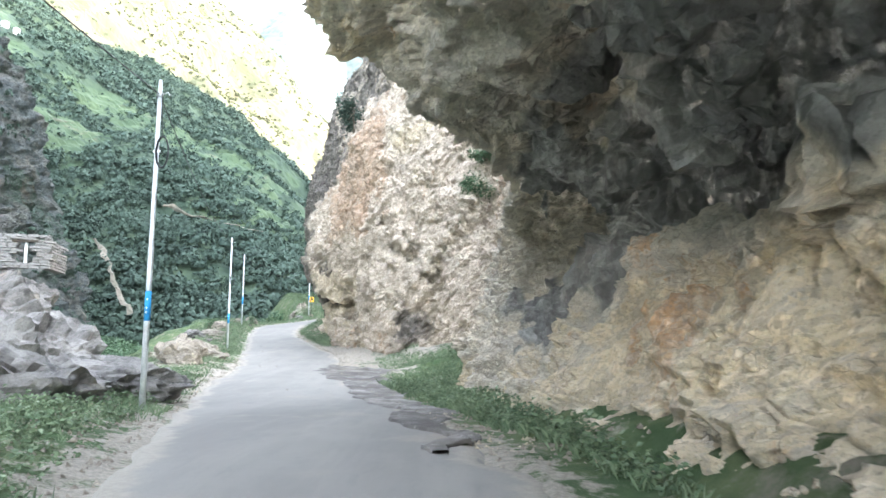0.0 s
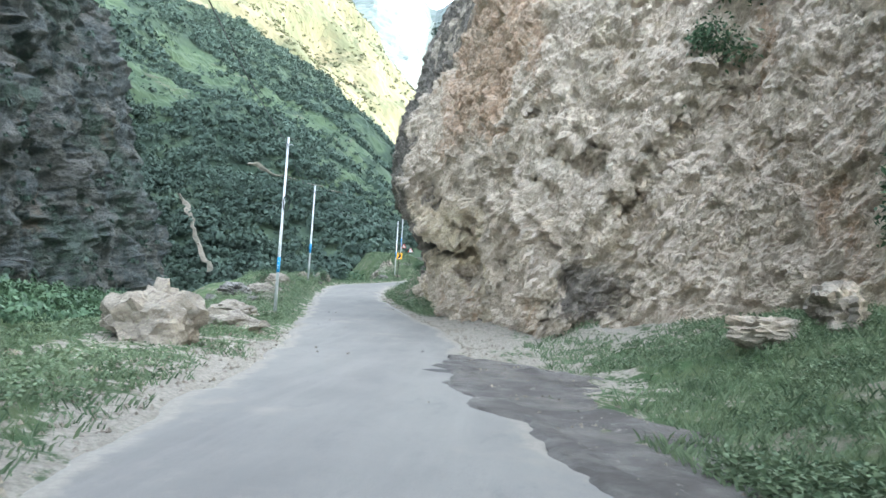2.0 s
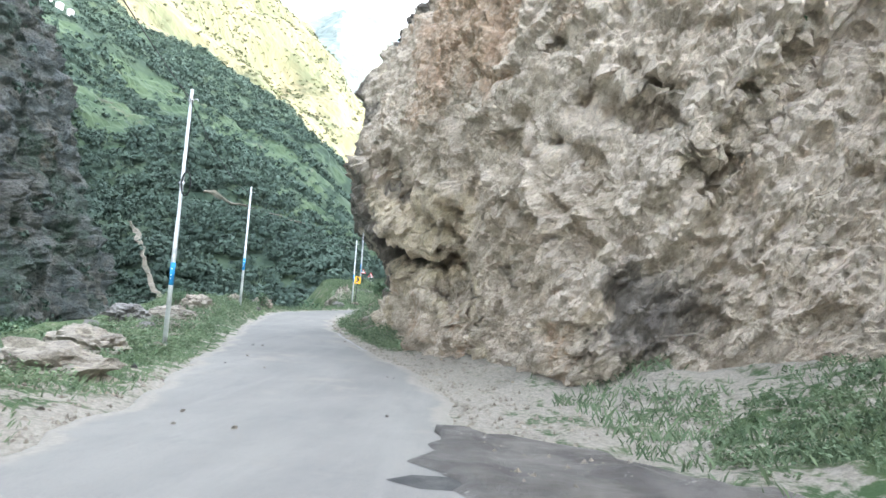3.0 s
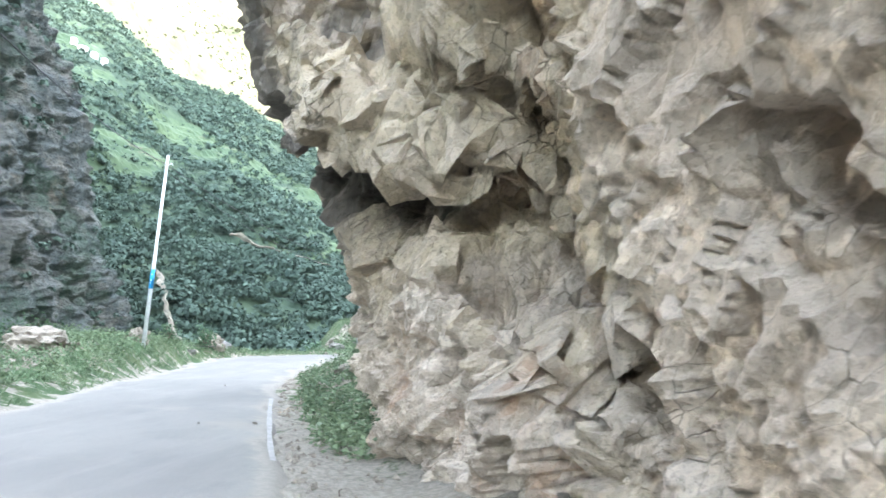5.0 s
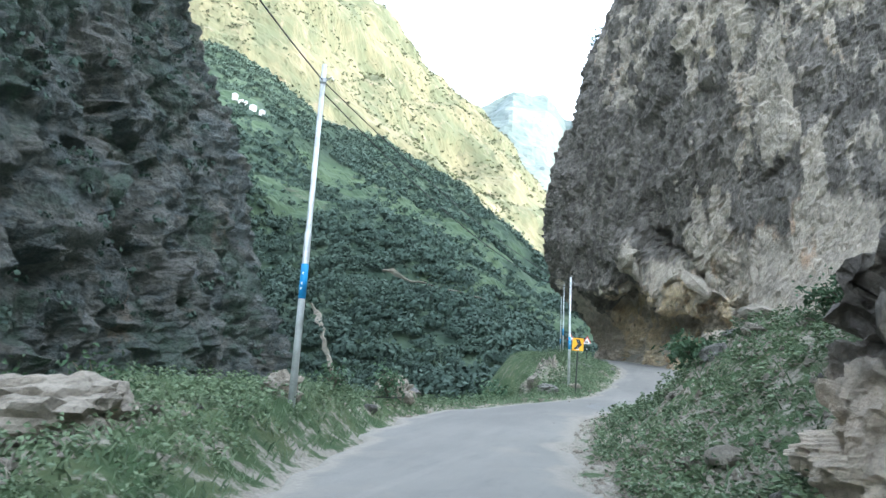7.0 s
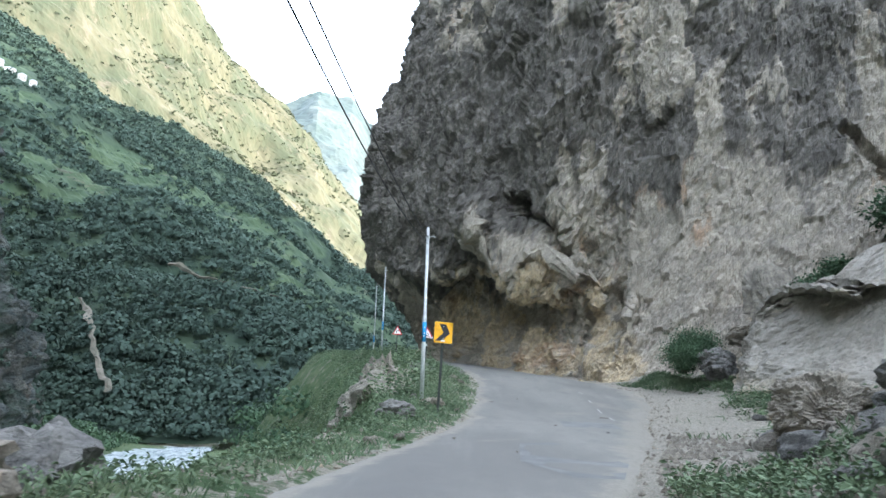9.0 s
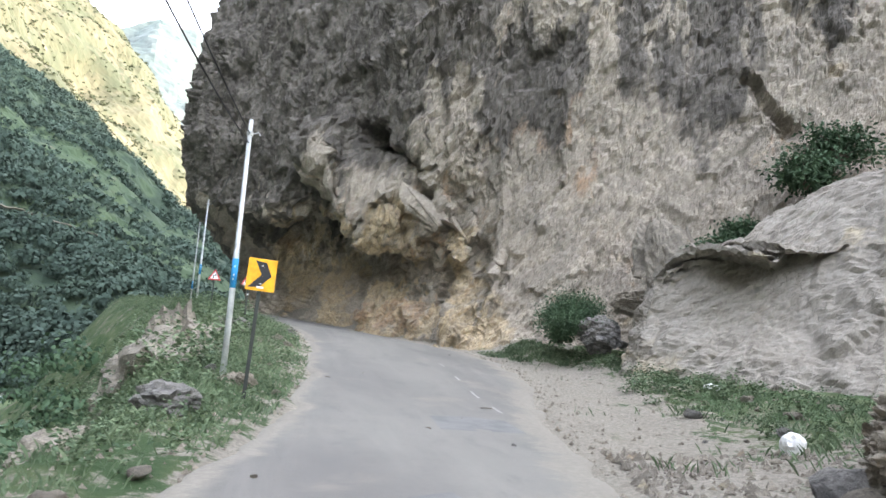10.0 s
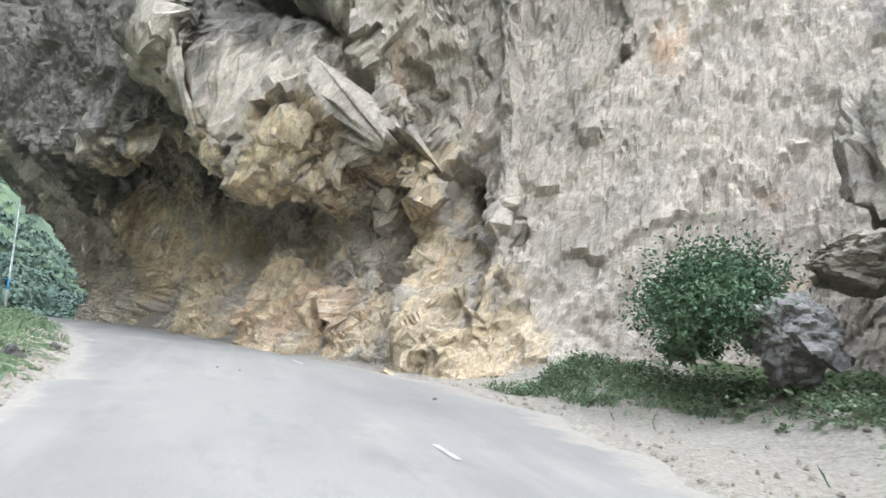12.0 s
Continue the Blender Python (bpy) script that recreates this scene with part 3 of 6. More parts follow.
# ---------------------------------------------------------------- cliffs
def profile_rows(stations, nu, nv, power=1.25, near=None):
    """stations: (x, y, z, [(out, up), ...]); gives the surface before it is broken up, and its outward normals."""
    foot = np.array([s[:3] for s in stations], float)
    prof = np.array([s[3] for s in stations], float)
    seg = np.r_[0, np.cumsum(np.linalg.norm(np.diff(foot[:, :2], axis=0), axis=1))]
    u = np.linspace(0, seg[-1], nu)
    if near:                                     # finer where the road passes close
        uu = np.linspace(0, seg[-1], 4000)
        yy = np.interp(uu, seg, foot[:, 1])
        dens = 1 + 2.2 * smooth01((yy - near[0] + 2) / 4) * smooth01((near[1] + 2 - yy) / 4)
        cum = np.cumsum(dens)
        u = np.interp(np.linspace(cum[0], cum[-1], nu), cum, uu)

    def soft(vals):
        v = np.interp(u, seg, vals)
        w = max(3, int(nu * 1.3 / seg[-1]) | 1)
        k = np.hanning(w + 2)
        return np.convolve(np.pad(v, w // 2 + 1, mode="reflect", reflect_type="odd"), k / k.sum(), mode="valid")[:nu]

    f = np.stack([soft(foot[:, a]) for a in range(3)], -1)
    t = np.gradient(f[:, :2], axis=0)
    t /= np.linalg.norm(t, axis=1)[:, None] + 1e-9
    n = np.stack([-t[:, 1], t[:, 0]], -1)          # outward: left of the direction of the stations
    K = prof.shape[1]
    pk = np.stack([np.stack([soft(prof[:, k, a]) for a in (0, 1)], -1) for k in range(K)], 1)   # nu, K, 2
    mean = prof.mean(0)
    ln = np.r_[0, np.cumsum(np.linalg.norm(np.diff(mean, axis=0), axis=1))]
    v = np.linspace(0, 1, nv) ** power * ln[-1]
    P = np.zeros((nu, nv, 3))
    kk = np.hanning(max(3, int(nv * 0.9 / ln[-1]) | 1) + 2)
    for i in range(nu):
        o, h = np.interp(v, ln, pk[i, :, 0]), np.interp(v, ln, pk[i, :, 1])
        if len(kk) > 3:
            w = len(kk) // 2
            o = np.convolve(np.pad(o, w, mode="reflect", reflect_type="odd"), kk / kk.sum(), mode="valid")
            h = np.convolve(np.pad(h, w, mode="reflect", reflect_type="odd"), kk / kk.sum(), mode="valid")
        P[i, :, 0] = f[i, 0] + n[i, 0] * o
        P[i, :, 1] = f[i, 1] + n[i, 1] * o
        P[i, :, 2] = f[i, 2] + h
    return P


def normals_of(P):
    du, dv = np.gradient(P, axis=0), np.gradient(P, axis=1)
    n = np.cross(dv, du)
    return n / (np.linalg.norm(n, axis=-1)[..., None] + 1e-9)


def broken(P, seed, big=2.6, amp=0.55, dip=(0.5, 0.35, 0.3), flat=1.6, fine=1.0, chip=0.0, flute=0.0, pit=0.0, grain=0.0, tilt=1.2, bed=0.28, calm=None):
    """Break a smooth sheet into faces, beds and chips."""
    R = np.array(Euler(dip).to_matrix())
    n = normals_of(P)
    q = P @ R.T * np.array([1, 1, flat])
    warp = 0.5 * np.stack([rough_noise(P * 0.4, 3, seed + k) for k in (60, 61, 62)], -1)
    d = amp * facets((q + warp) / big, seed, tilt) + amp * 0.4 * rough_noise(P / (big * 1.7), 3, seed + 20)
    d = d + amp * 0.75 * facets((q + warp * 0.6) / (big * 0.36), seed + 30, tilt + 0.4)
    d = 0.2 * np.roll(d, 1, 0) + 0.6 * d + 0.2 * np.roll(d, -1, 0)          # edges of the large pieces, a little worn
    d = d + fine * amp * 0.36 * facets((q + 0.3 * warp) / (big * 0.14), seed + 40, 1.8) + fine * 0.03 * rough_noise(P * 3.1, 3, seed + 50)
    beds = (q[..., 2] + 1.2 * warp[..., 0]) / (big * 0.2)
    d = d + amp * bed * ((beds % 1.0) - 0.5) * smooth01(rough_noise(P * 0.35, 3, seed + 55) + 0.5)
    d = d + flute * rough_noise(P * np.array([1.1, 1.1, 0.22]), 3, seed + 80)
    d = d + chip * facets((q + 0.2 * warp) / 0.27, seed + 70, 1.8)
    if grain:
        d = d + grain * (0.6 * rough_noise(q * np.array([2.4, 2.4, 4.5]), 4, seed + 95, 0.66) - 0.5 * np.abs(rough_noise(q * np.array([4.0, 4.0, 7.0]) + 5, 1, seed + 96)))
    # lens-shaped spalls along the dip
    d = d - pit * (np.abs(rough_noise((q + 0.5 * warp) * np.array([0.5, 0.5, 2.0]), 1, seed + 90)) + 0.6 * np.abs(rough_noise((q + 0.4 * warp) * np.array([1.3, 1.3, 4.5]), 1, seed + 91)) - 0.6)
    if calm:
        d = d * calm(P)
    return P + n * d[..., None]


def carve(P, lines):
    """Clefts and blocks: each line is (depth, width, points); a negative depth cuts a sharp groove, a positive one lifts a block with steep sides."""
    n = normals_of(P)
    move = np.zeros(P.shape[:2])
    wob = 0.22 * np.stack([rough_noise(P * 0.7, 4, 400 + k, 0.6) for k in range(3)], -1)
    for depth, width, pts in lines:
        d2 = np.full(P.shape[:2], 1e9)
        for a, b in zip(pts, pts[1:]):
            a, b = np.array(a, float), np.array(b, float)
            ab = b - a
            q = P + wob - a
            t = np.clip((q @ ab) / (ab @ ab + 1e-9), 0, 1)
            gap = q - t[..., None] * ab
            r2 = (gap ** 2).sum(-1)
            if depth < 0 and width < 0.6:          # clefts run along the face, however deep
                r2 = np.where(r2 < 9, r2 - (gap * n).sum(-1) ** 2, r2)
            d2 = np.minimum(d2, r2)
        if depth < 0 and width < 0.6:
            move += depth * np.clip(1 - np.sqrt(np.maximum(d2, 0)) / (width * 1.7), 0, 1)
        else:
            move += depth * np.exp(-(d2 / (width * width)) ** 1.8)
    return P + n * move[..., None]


def vertices_of(ob):
    v = np.zeros(len(ob.data.vertices) * 3)
    ob.data.vertices.foreach_get("co", v)
    return v.reshape(-1, 3)


def stain(ob, name, amount):
    a = ob.data.attributes.new(name, "FLOAT", "POINT")
    a.data.foreach_set("value", np.asarray(amount, np.float32))


def spot(v, at, radius, stretch=(1, 1, 1)):
    return np.exp(-((((v - np.array(at)) / np.array(stretch)) ** 2).sum(1)) / radius ** 2)


def cliff(name, stations, nu, nv, material, seed, label, lines=(), cuts=(), near=None, power=1.25, **kw):
    """lines shape the sheet first; cuts are clefts in the shaped sheet."""
    P = broken(carve(carve(profile_rows(stations, nu, nv, power, near), lines), cuts), seed, **kw)
    return tagged(sheet(name, P, material, smooth=False, flip=True), label, "rock", kind="structure")


# the overhanging brow beside the start of the walk
P_CAVE = [(0, -0.4), (-1.0, 1.2), (-2.0, 2.5), (-3.2, 3.6), (-1.6, 4.7), (1.7, 5.3), (3.2, 8.0), (3.0, 14), (0, 20)]
P_CAVE2 = [(0, -0.4), (-1.1, 1.3), (-2.0, 2.5), (-3.2, 3.5), (-1.6, 4.3), (1.1, 4.9), (2.5, 7.4), (2.2, 13), (-1, 20)]
P_BROW = [(0, -0.4), (-0.7, 1.4), (-1.4, 2.6), (-1.9, 3.6), (0.2, 4.2), (1.7, 4.9), (3.6, 7.0), (3.9, 10), (2.0, 18)]
P_DEEP = [(0, -0.4), (-0.5, 1.0), (-1.3, 2.0), (-2.7, 3.0), (-3.6, 4.2), (-2.8, 5.3), (0.6, 5.9), (2.6, 9), (1.5, 18)]
P_AFTER = [(0, -0.4), (-0.1, 1.0), (-0.5, 2.0), (-0.9, 3.2), (-0.9, 4.4), (-0.9, 5.6), (-1.2, 7.5), (-2.0, 12), (-5, 18)]
P_END = [(0, -0.4), (-0.2, 0.8), (-0.4, 1.7), (-0.7, 2.6), (-1.2, 3.8), (-1.8, 5.2), (-2.8, 7.4), (-5.5, 12), (-10, 18)]
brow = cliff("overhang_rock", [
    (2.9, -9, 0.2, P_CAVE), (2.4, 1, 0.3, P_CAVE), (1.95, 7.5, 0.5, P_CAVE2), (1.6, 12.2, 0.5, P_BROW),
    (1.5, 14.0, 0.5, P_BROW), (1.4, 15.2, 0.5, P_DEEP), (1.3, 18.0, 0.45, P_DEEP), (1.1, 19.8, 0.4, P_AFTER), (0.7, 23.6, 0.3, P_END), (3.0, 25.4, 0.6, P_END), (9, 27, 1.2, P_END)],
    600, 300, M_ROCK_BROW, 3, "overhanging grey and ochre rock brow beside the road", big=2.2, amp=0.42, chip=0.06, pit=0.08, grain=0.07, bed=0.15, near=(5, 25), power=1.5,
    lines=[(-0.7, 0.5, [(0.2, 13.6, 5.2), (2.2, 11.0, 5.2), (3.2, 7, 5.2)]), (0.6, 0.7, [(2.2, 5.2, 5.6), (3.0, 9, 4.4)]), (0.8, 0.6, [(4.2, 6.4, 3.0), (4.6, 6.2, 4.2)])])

# seepage stains and painted-in shade darken the hollow under the brow, ochre and rust on the slope below
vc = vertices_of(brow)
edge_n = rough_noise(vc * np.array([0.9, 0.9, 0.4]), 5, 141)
seep_shade = smooth01((vc[:, 2] - 2.9 + 1.1 * smooth01((vc[:, 1] - 10.5) / 4) - 0.8 * edge_n) / 0.7) * smooth01((5.9 + edge_n - vc[:, 2]) / 0.8) * smooth01((vc[:, 0] - 1.1 - 0.5 * edge_n) / 0.6) * smooth01((vc[:, 1] - 1.5 - edge_n) / 2) * smooth01((19.6 + edge_n - vc[:, 1]) / 1.0)
stain(brow, "seep_shade", seep_shade)
stain(brow, "warm", smooth01((3.0 - vc[:, 2]) / 1.2) * smooth01((15 - vc[:, 1]) / 4) + 0.5 * smooth01((vc[:, 2] - 5.5) / 1.0) * smooth01((1.0 - vc[:, 0]) / 1.0))
stain(brow, "rusty", spot(vc, (2.6, 8.2, 2.4), 0.8, (1, 2.2, 0.8)) + 0.8 * spot(vc, (2.6, 11.5, 3.1), 0.9) + 0.9 * spot(vc, (2.2, 8.4, 1.5), 0.5, (1, 1.2, 1.6)))

# the great pale face with its jutting nose
P_GULLY = [(0, -0.6), (-0.4, 1.2), (-0.8, 2.5), (-1.2, 4), (-1.6, 6), (-2.2, 8.5), (-4.0, 13), (-7, 19), (-14, 30)]
P_FACE = [(0, -0.6), (-0.2, 1.2), (-0.4, 2.5), (-0.5, 4), (-0.7, 6), (-1.0, 8.5), (-2.0, 13), (-4.5, 19), (-12, 30)]
P_FACE2 = [(0, -0.6), (0.1, 1.2), (0.2, 2.5), (0.3, 4), (0.3, 6), (0.1, 8.5), (-0.9, 13), (-3.5, 19), (-11, 30)]
P_FACE3 = [(0, -0.6), (0.3, 1.2), (0.6, 2.5), (0.9, 4), (1.2, 6), (1.3, 8.5), (0.4, 13), (-3.0, 19), (-11, 30)]
P_NOSE = [(0, -0.6), (0.3, 1.4), (0.9, 2.6), (1.8, 3.5), (2.4, 5.2), (1.8, 8.0), (-0.4, 12.8), (-3.0, 18), (-11, 30)]
P_BACK = [(0, -0.6), (0.2, 1.2), (0.3, 2.2), (0.6, 3.2), (0.5, 5.0), (0.1, 8.0), (-1.5, 12.5), (-4, 18), (-11, 30)]
P_REAR = [(0, -0.6), (0.1, 0.8), (-0.1, 1.5), (-0.5, 2.2), (-0.5, 3.6), (-0.7, 6.5), (-2.0, 11), (-4, 17), (-11, 28)]
P_REAR2 = [(0, -0.6), (0, 0.7), (-0.2, 1.2), (-0.8, 2.0), (-1.5, 3.5), (-1.9, 5.5), (-3.5, 9), (-6, 14), (-12, 22)]
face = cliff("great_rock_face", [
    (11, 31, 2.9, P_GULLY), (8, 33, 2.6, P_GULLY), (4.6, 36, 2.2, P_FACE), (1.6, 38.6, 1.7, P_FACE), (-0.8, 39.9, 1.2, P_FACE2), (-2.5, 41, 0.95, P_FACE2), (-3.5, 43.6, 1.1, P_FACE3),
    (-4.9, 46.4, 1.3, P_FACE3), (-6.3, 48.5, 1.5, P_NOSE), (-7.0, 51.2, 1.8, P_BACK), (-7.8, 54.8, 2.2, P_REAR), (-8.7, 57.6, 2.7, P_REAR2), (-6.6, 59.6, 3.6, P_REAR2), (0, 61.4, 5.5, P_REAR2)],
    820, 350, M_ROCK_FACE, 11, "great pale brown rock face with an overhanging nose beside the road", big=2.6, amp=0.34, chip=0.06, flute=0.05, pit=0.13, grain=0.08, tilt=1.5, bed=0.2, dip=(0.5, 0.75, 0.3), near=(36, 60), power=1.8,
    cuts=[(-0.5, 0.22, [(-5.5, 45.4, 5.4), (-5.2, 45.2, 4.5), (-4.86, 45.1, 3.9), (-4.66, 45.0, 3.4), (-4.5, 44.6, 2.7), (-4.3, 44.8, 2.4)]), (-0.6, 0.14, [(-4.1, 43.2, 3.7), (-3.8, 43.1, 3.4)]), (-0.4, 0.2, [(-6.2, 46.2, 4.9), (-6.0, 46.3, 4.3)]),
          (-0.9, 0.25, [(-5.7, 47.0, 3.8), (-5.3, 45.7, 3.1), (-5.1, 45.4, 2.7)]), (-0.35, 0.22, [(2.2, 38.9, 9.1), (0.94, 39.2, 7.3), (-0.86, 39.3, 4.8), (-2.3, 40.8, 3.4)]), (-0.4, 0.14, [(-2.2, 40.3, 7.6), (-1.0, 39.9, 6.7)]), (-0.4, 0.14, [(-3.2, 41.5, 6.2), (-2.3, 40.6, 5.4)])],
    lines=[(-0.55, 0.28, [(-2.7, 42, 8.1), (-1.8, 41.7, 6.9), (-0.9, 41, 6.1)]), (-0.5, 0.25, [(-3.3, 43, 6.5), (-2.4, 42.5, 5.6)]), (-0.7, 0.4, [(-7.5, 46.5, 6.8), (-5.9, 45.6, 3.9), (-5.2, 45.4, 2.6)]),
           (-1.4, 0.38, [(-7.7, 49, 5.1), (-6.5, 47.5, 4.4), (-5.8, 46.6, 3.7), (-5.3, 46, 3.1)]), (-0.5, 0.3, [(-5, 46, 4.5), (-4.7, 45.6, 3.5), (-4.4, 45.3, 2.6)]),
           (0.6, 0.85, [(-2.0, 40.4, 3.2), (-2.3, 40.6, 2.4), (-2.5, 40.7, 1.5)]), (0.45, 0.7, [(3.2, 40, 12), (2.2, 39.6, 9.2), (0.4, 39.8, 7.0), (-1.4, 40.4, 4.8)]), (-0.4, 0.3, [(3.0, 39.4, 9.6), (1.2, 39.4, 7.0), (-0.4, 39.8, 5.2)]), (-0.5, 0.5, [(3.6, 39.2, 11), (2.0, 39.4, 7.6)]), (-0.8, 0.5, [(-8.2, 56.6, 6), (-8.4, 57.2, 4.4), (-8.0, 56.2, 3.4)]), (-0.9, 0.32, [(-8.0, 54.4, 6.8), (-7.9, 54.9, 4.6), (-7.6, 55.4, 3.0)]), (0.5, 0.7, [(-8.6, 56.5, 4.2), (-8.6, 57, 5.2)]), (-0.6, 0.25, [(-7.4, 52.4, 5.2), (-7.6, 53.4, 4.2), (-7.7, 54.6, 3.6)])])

# a darker grey-brown coat on the rear of the face, a rusty band up its edge, ochre in the clefts of the nose
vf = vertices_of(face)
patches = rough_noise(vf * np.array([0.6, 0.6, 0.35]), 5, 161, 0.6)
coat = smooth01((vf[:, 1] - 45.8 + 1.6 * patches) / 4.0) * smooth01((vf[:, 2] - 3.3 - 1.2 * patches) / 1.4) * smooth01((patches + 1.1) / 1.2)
stain(face, "seep_shade", np.clip(coat + 0.75 * spot(vf, (-1.7, 40.1, 2.6), 1.1, (1.5, 1, 0.9)) * smooth01((patches + 0.6) / 0.8), 0, 1))
stain(face, "warm", smooth01((vf[:, 1] - 43.5) / 2) * smooth01((7.5 - vf[:, 2]) / 3))
stain(face, "rusty", 0.9 * smooth01((-2.6 - vf[:, 0] + 0.6 * patches) / 1.4) * smooth01((vf[:, 2] - 6.0) / 3.0) * smooth01((47.5 - vf[:, 1]) / 2) + 0.5 * spot(vf, (-5.2, 45.2, 4.6), 0.9, (1, 1, 1.6)))

# the high cliff that the road bends round
C_SIDE = [(0, -0.8), (-1.0, 1.5), (-2.0, 4), (-2.6, 8), (-3.0, 13), (-3.6, 20), (-5, 30), (-9, 42), (-22, 60)]
C_SIDE2 = [(0, -0.8), (-1.2, 1.3), (-1.8, 4), (-2.2, 7.5), (-1.8, 12), (-1.6, 18), (-2.5, 28), (-7, 42), (-20, 60)]
C_ROOF = [(0, -0.8), (-1.0, 1.2), (-2.2, 3.0), (-1.6, 5.0), (0.6, 7.2), (1.2, 13), (0.2, 26), (-5, 41), (-18, 60)]
C_TUNNEL = [(0, -0.8), (-1.0, 1.4), (-2.4, 3.2), (-0.8, 4.6), (3.0, 5.8), (3.8, 10), (2.4, 20), (-2.5, 36), (-14, 58)]
C_NOSE = [(0, -0.8), (-0.6, 1.4), (-0.2, 2.8), (2.0, 4.0), (5.2, 6.2), (6.3, 10.6), (5.4, 17), (1.9, 30), (-8.6, 52)]
C_END = [(0, -0.8), (-0.2, 1.4), (0.6, 2.8), (2.0, 4.2), (3.8, 6.4), (4.6, 10.6), (4.2, 17), (0.7, 30), (-9, 52)]
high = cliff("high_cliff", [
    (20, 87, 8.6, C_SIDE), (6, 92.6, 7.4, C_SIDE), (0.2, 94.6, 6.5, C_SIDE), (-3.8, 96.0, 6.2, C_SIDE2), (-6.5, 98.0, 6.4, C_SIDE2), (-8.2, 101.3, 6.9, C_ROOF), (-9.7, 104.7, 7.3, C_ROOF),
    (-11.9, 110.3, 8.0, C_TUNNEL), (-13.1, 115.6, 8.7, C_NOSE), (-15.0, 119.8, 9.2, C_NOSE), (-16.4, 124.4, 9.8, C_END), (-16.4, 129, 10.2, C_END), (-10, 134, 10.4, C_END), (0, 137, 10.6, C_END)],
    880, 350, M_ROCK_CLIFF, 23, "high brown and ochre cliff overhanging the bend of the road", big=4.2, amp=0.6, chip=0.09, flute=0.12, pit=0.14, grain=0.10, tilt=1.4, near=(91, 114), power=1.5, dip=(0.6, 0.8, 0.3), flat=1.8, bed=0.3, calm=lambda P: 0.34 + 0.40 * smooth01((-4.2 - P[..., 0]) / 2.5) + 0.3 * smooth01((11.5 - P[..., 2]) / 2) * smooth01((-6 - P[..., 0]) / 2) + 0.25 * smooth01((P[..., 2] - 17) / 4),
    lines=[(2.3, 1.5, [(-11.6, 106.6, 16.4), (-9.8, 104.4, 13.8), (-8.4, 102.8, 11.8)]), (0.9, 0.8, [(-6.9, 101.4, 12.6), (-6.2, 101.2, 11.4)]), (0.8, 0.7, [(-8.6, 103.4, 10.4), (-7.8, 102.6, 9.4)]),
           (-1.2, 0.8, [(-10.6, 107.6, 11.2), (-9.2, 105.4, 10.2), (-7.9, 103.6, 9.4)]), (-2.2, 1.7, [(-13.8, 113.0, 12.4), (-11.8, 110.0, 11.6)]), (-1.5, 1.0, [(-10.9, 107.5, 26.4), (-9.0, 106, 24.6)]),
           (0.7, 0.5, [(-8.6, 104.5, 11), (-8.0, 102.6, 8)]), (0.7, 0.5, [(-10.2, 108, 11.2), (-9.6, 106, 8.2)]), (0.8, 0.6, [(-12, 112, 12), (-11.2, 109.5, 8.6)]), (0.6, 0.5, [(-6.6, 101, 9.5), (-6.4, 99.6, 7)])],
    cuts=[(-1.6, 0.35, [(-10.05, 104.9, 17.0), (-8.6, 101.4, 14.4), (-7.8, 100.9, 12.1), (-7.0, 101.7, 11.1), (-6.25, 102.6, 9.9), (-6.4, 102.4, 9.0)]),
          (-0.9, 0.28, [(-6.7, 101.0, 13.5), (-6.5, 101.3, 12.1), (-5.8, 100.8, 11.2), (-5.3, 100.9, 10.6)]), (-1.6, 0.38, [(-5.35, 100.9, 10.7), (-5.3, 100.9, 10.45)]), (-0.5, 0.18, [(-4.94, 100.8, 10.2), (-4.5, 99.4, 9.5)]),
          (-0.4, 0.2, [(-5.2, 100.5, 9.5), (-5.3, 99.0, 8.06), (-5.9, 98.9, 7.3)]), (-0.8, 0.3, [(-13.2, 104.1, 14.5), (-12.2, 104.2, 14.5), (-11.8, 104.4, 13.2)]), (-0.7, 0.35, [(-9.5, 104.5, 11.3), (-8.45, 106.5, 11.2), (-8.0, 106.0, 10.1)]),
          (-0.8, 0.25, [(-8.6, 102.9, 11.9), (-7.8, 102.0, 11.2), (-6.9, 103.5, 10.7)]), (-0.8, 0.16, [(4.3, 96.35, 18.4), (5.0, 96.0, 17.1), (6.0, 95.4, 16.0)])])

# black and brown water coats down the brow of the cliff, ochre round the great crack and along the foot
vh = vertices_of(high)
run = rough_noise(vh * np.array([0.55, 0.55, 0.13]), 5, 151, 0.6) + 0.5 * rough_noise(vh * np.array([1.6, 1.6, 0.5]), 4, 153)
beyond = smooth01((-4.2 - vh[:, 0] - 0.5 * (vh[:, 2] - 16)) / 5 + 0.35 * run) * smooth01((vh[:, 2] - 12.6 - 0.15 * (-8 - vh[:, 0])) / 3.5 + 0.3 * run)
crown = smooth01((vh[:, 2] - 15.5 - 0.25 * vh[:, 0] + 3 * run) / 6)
stain(high, "seep_shade", np.clip(0.85 * beyond * smooth01((0.45 - run) / 0.3) * smooth01((vh[:, 2] - 13.5) / 4) + 0.9 * crown * smooth01((run + 0.7) / 0.9), 0, 1))
stain(high, "warm", np.clip(smooth01((-4.0 - vh[:, 0]) / 2.5) * smooth01((vh[:, 0] + 16) / 3) * smooth01((15.5 - vh[:, 2]) / 3) * smooth01((run + 0.7) / 0.8), 0, 1))
stain(high, "rusty", 0.7 * spot(vh, (-9.2, 103.4, 13.0), 1.5) + 0.6 * spot(vh, (-7.6, 103.0, 11.4), 0.7) + 0.6 * spot(vh, (-9, 104, 8.4), 1.2, (2, 2, 0.8)) + 1.3 * smooth01((vh[:, 2] - 14) / 3) * smooth01((run - 0.05) / 0.25) * smooth01((2 - vh[:, 0]) / 6))

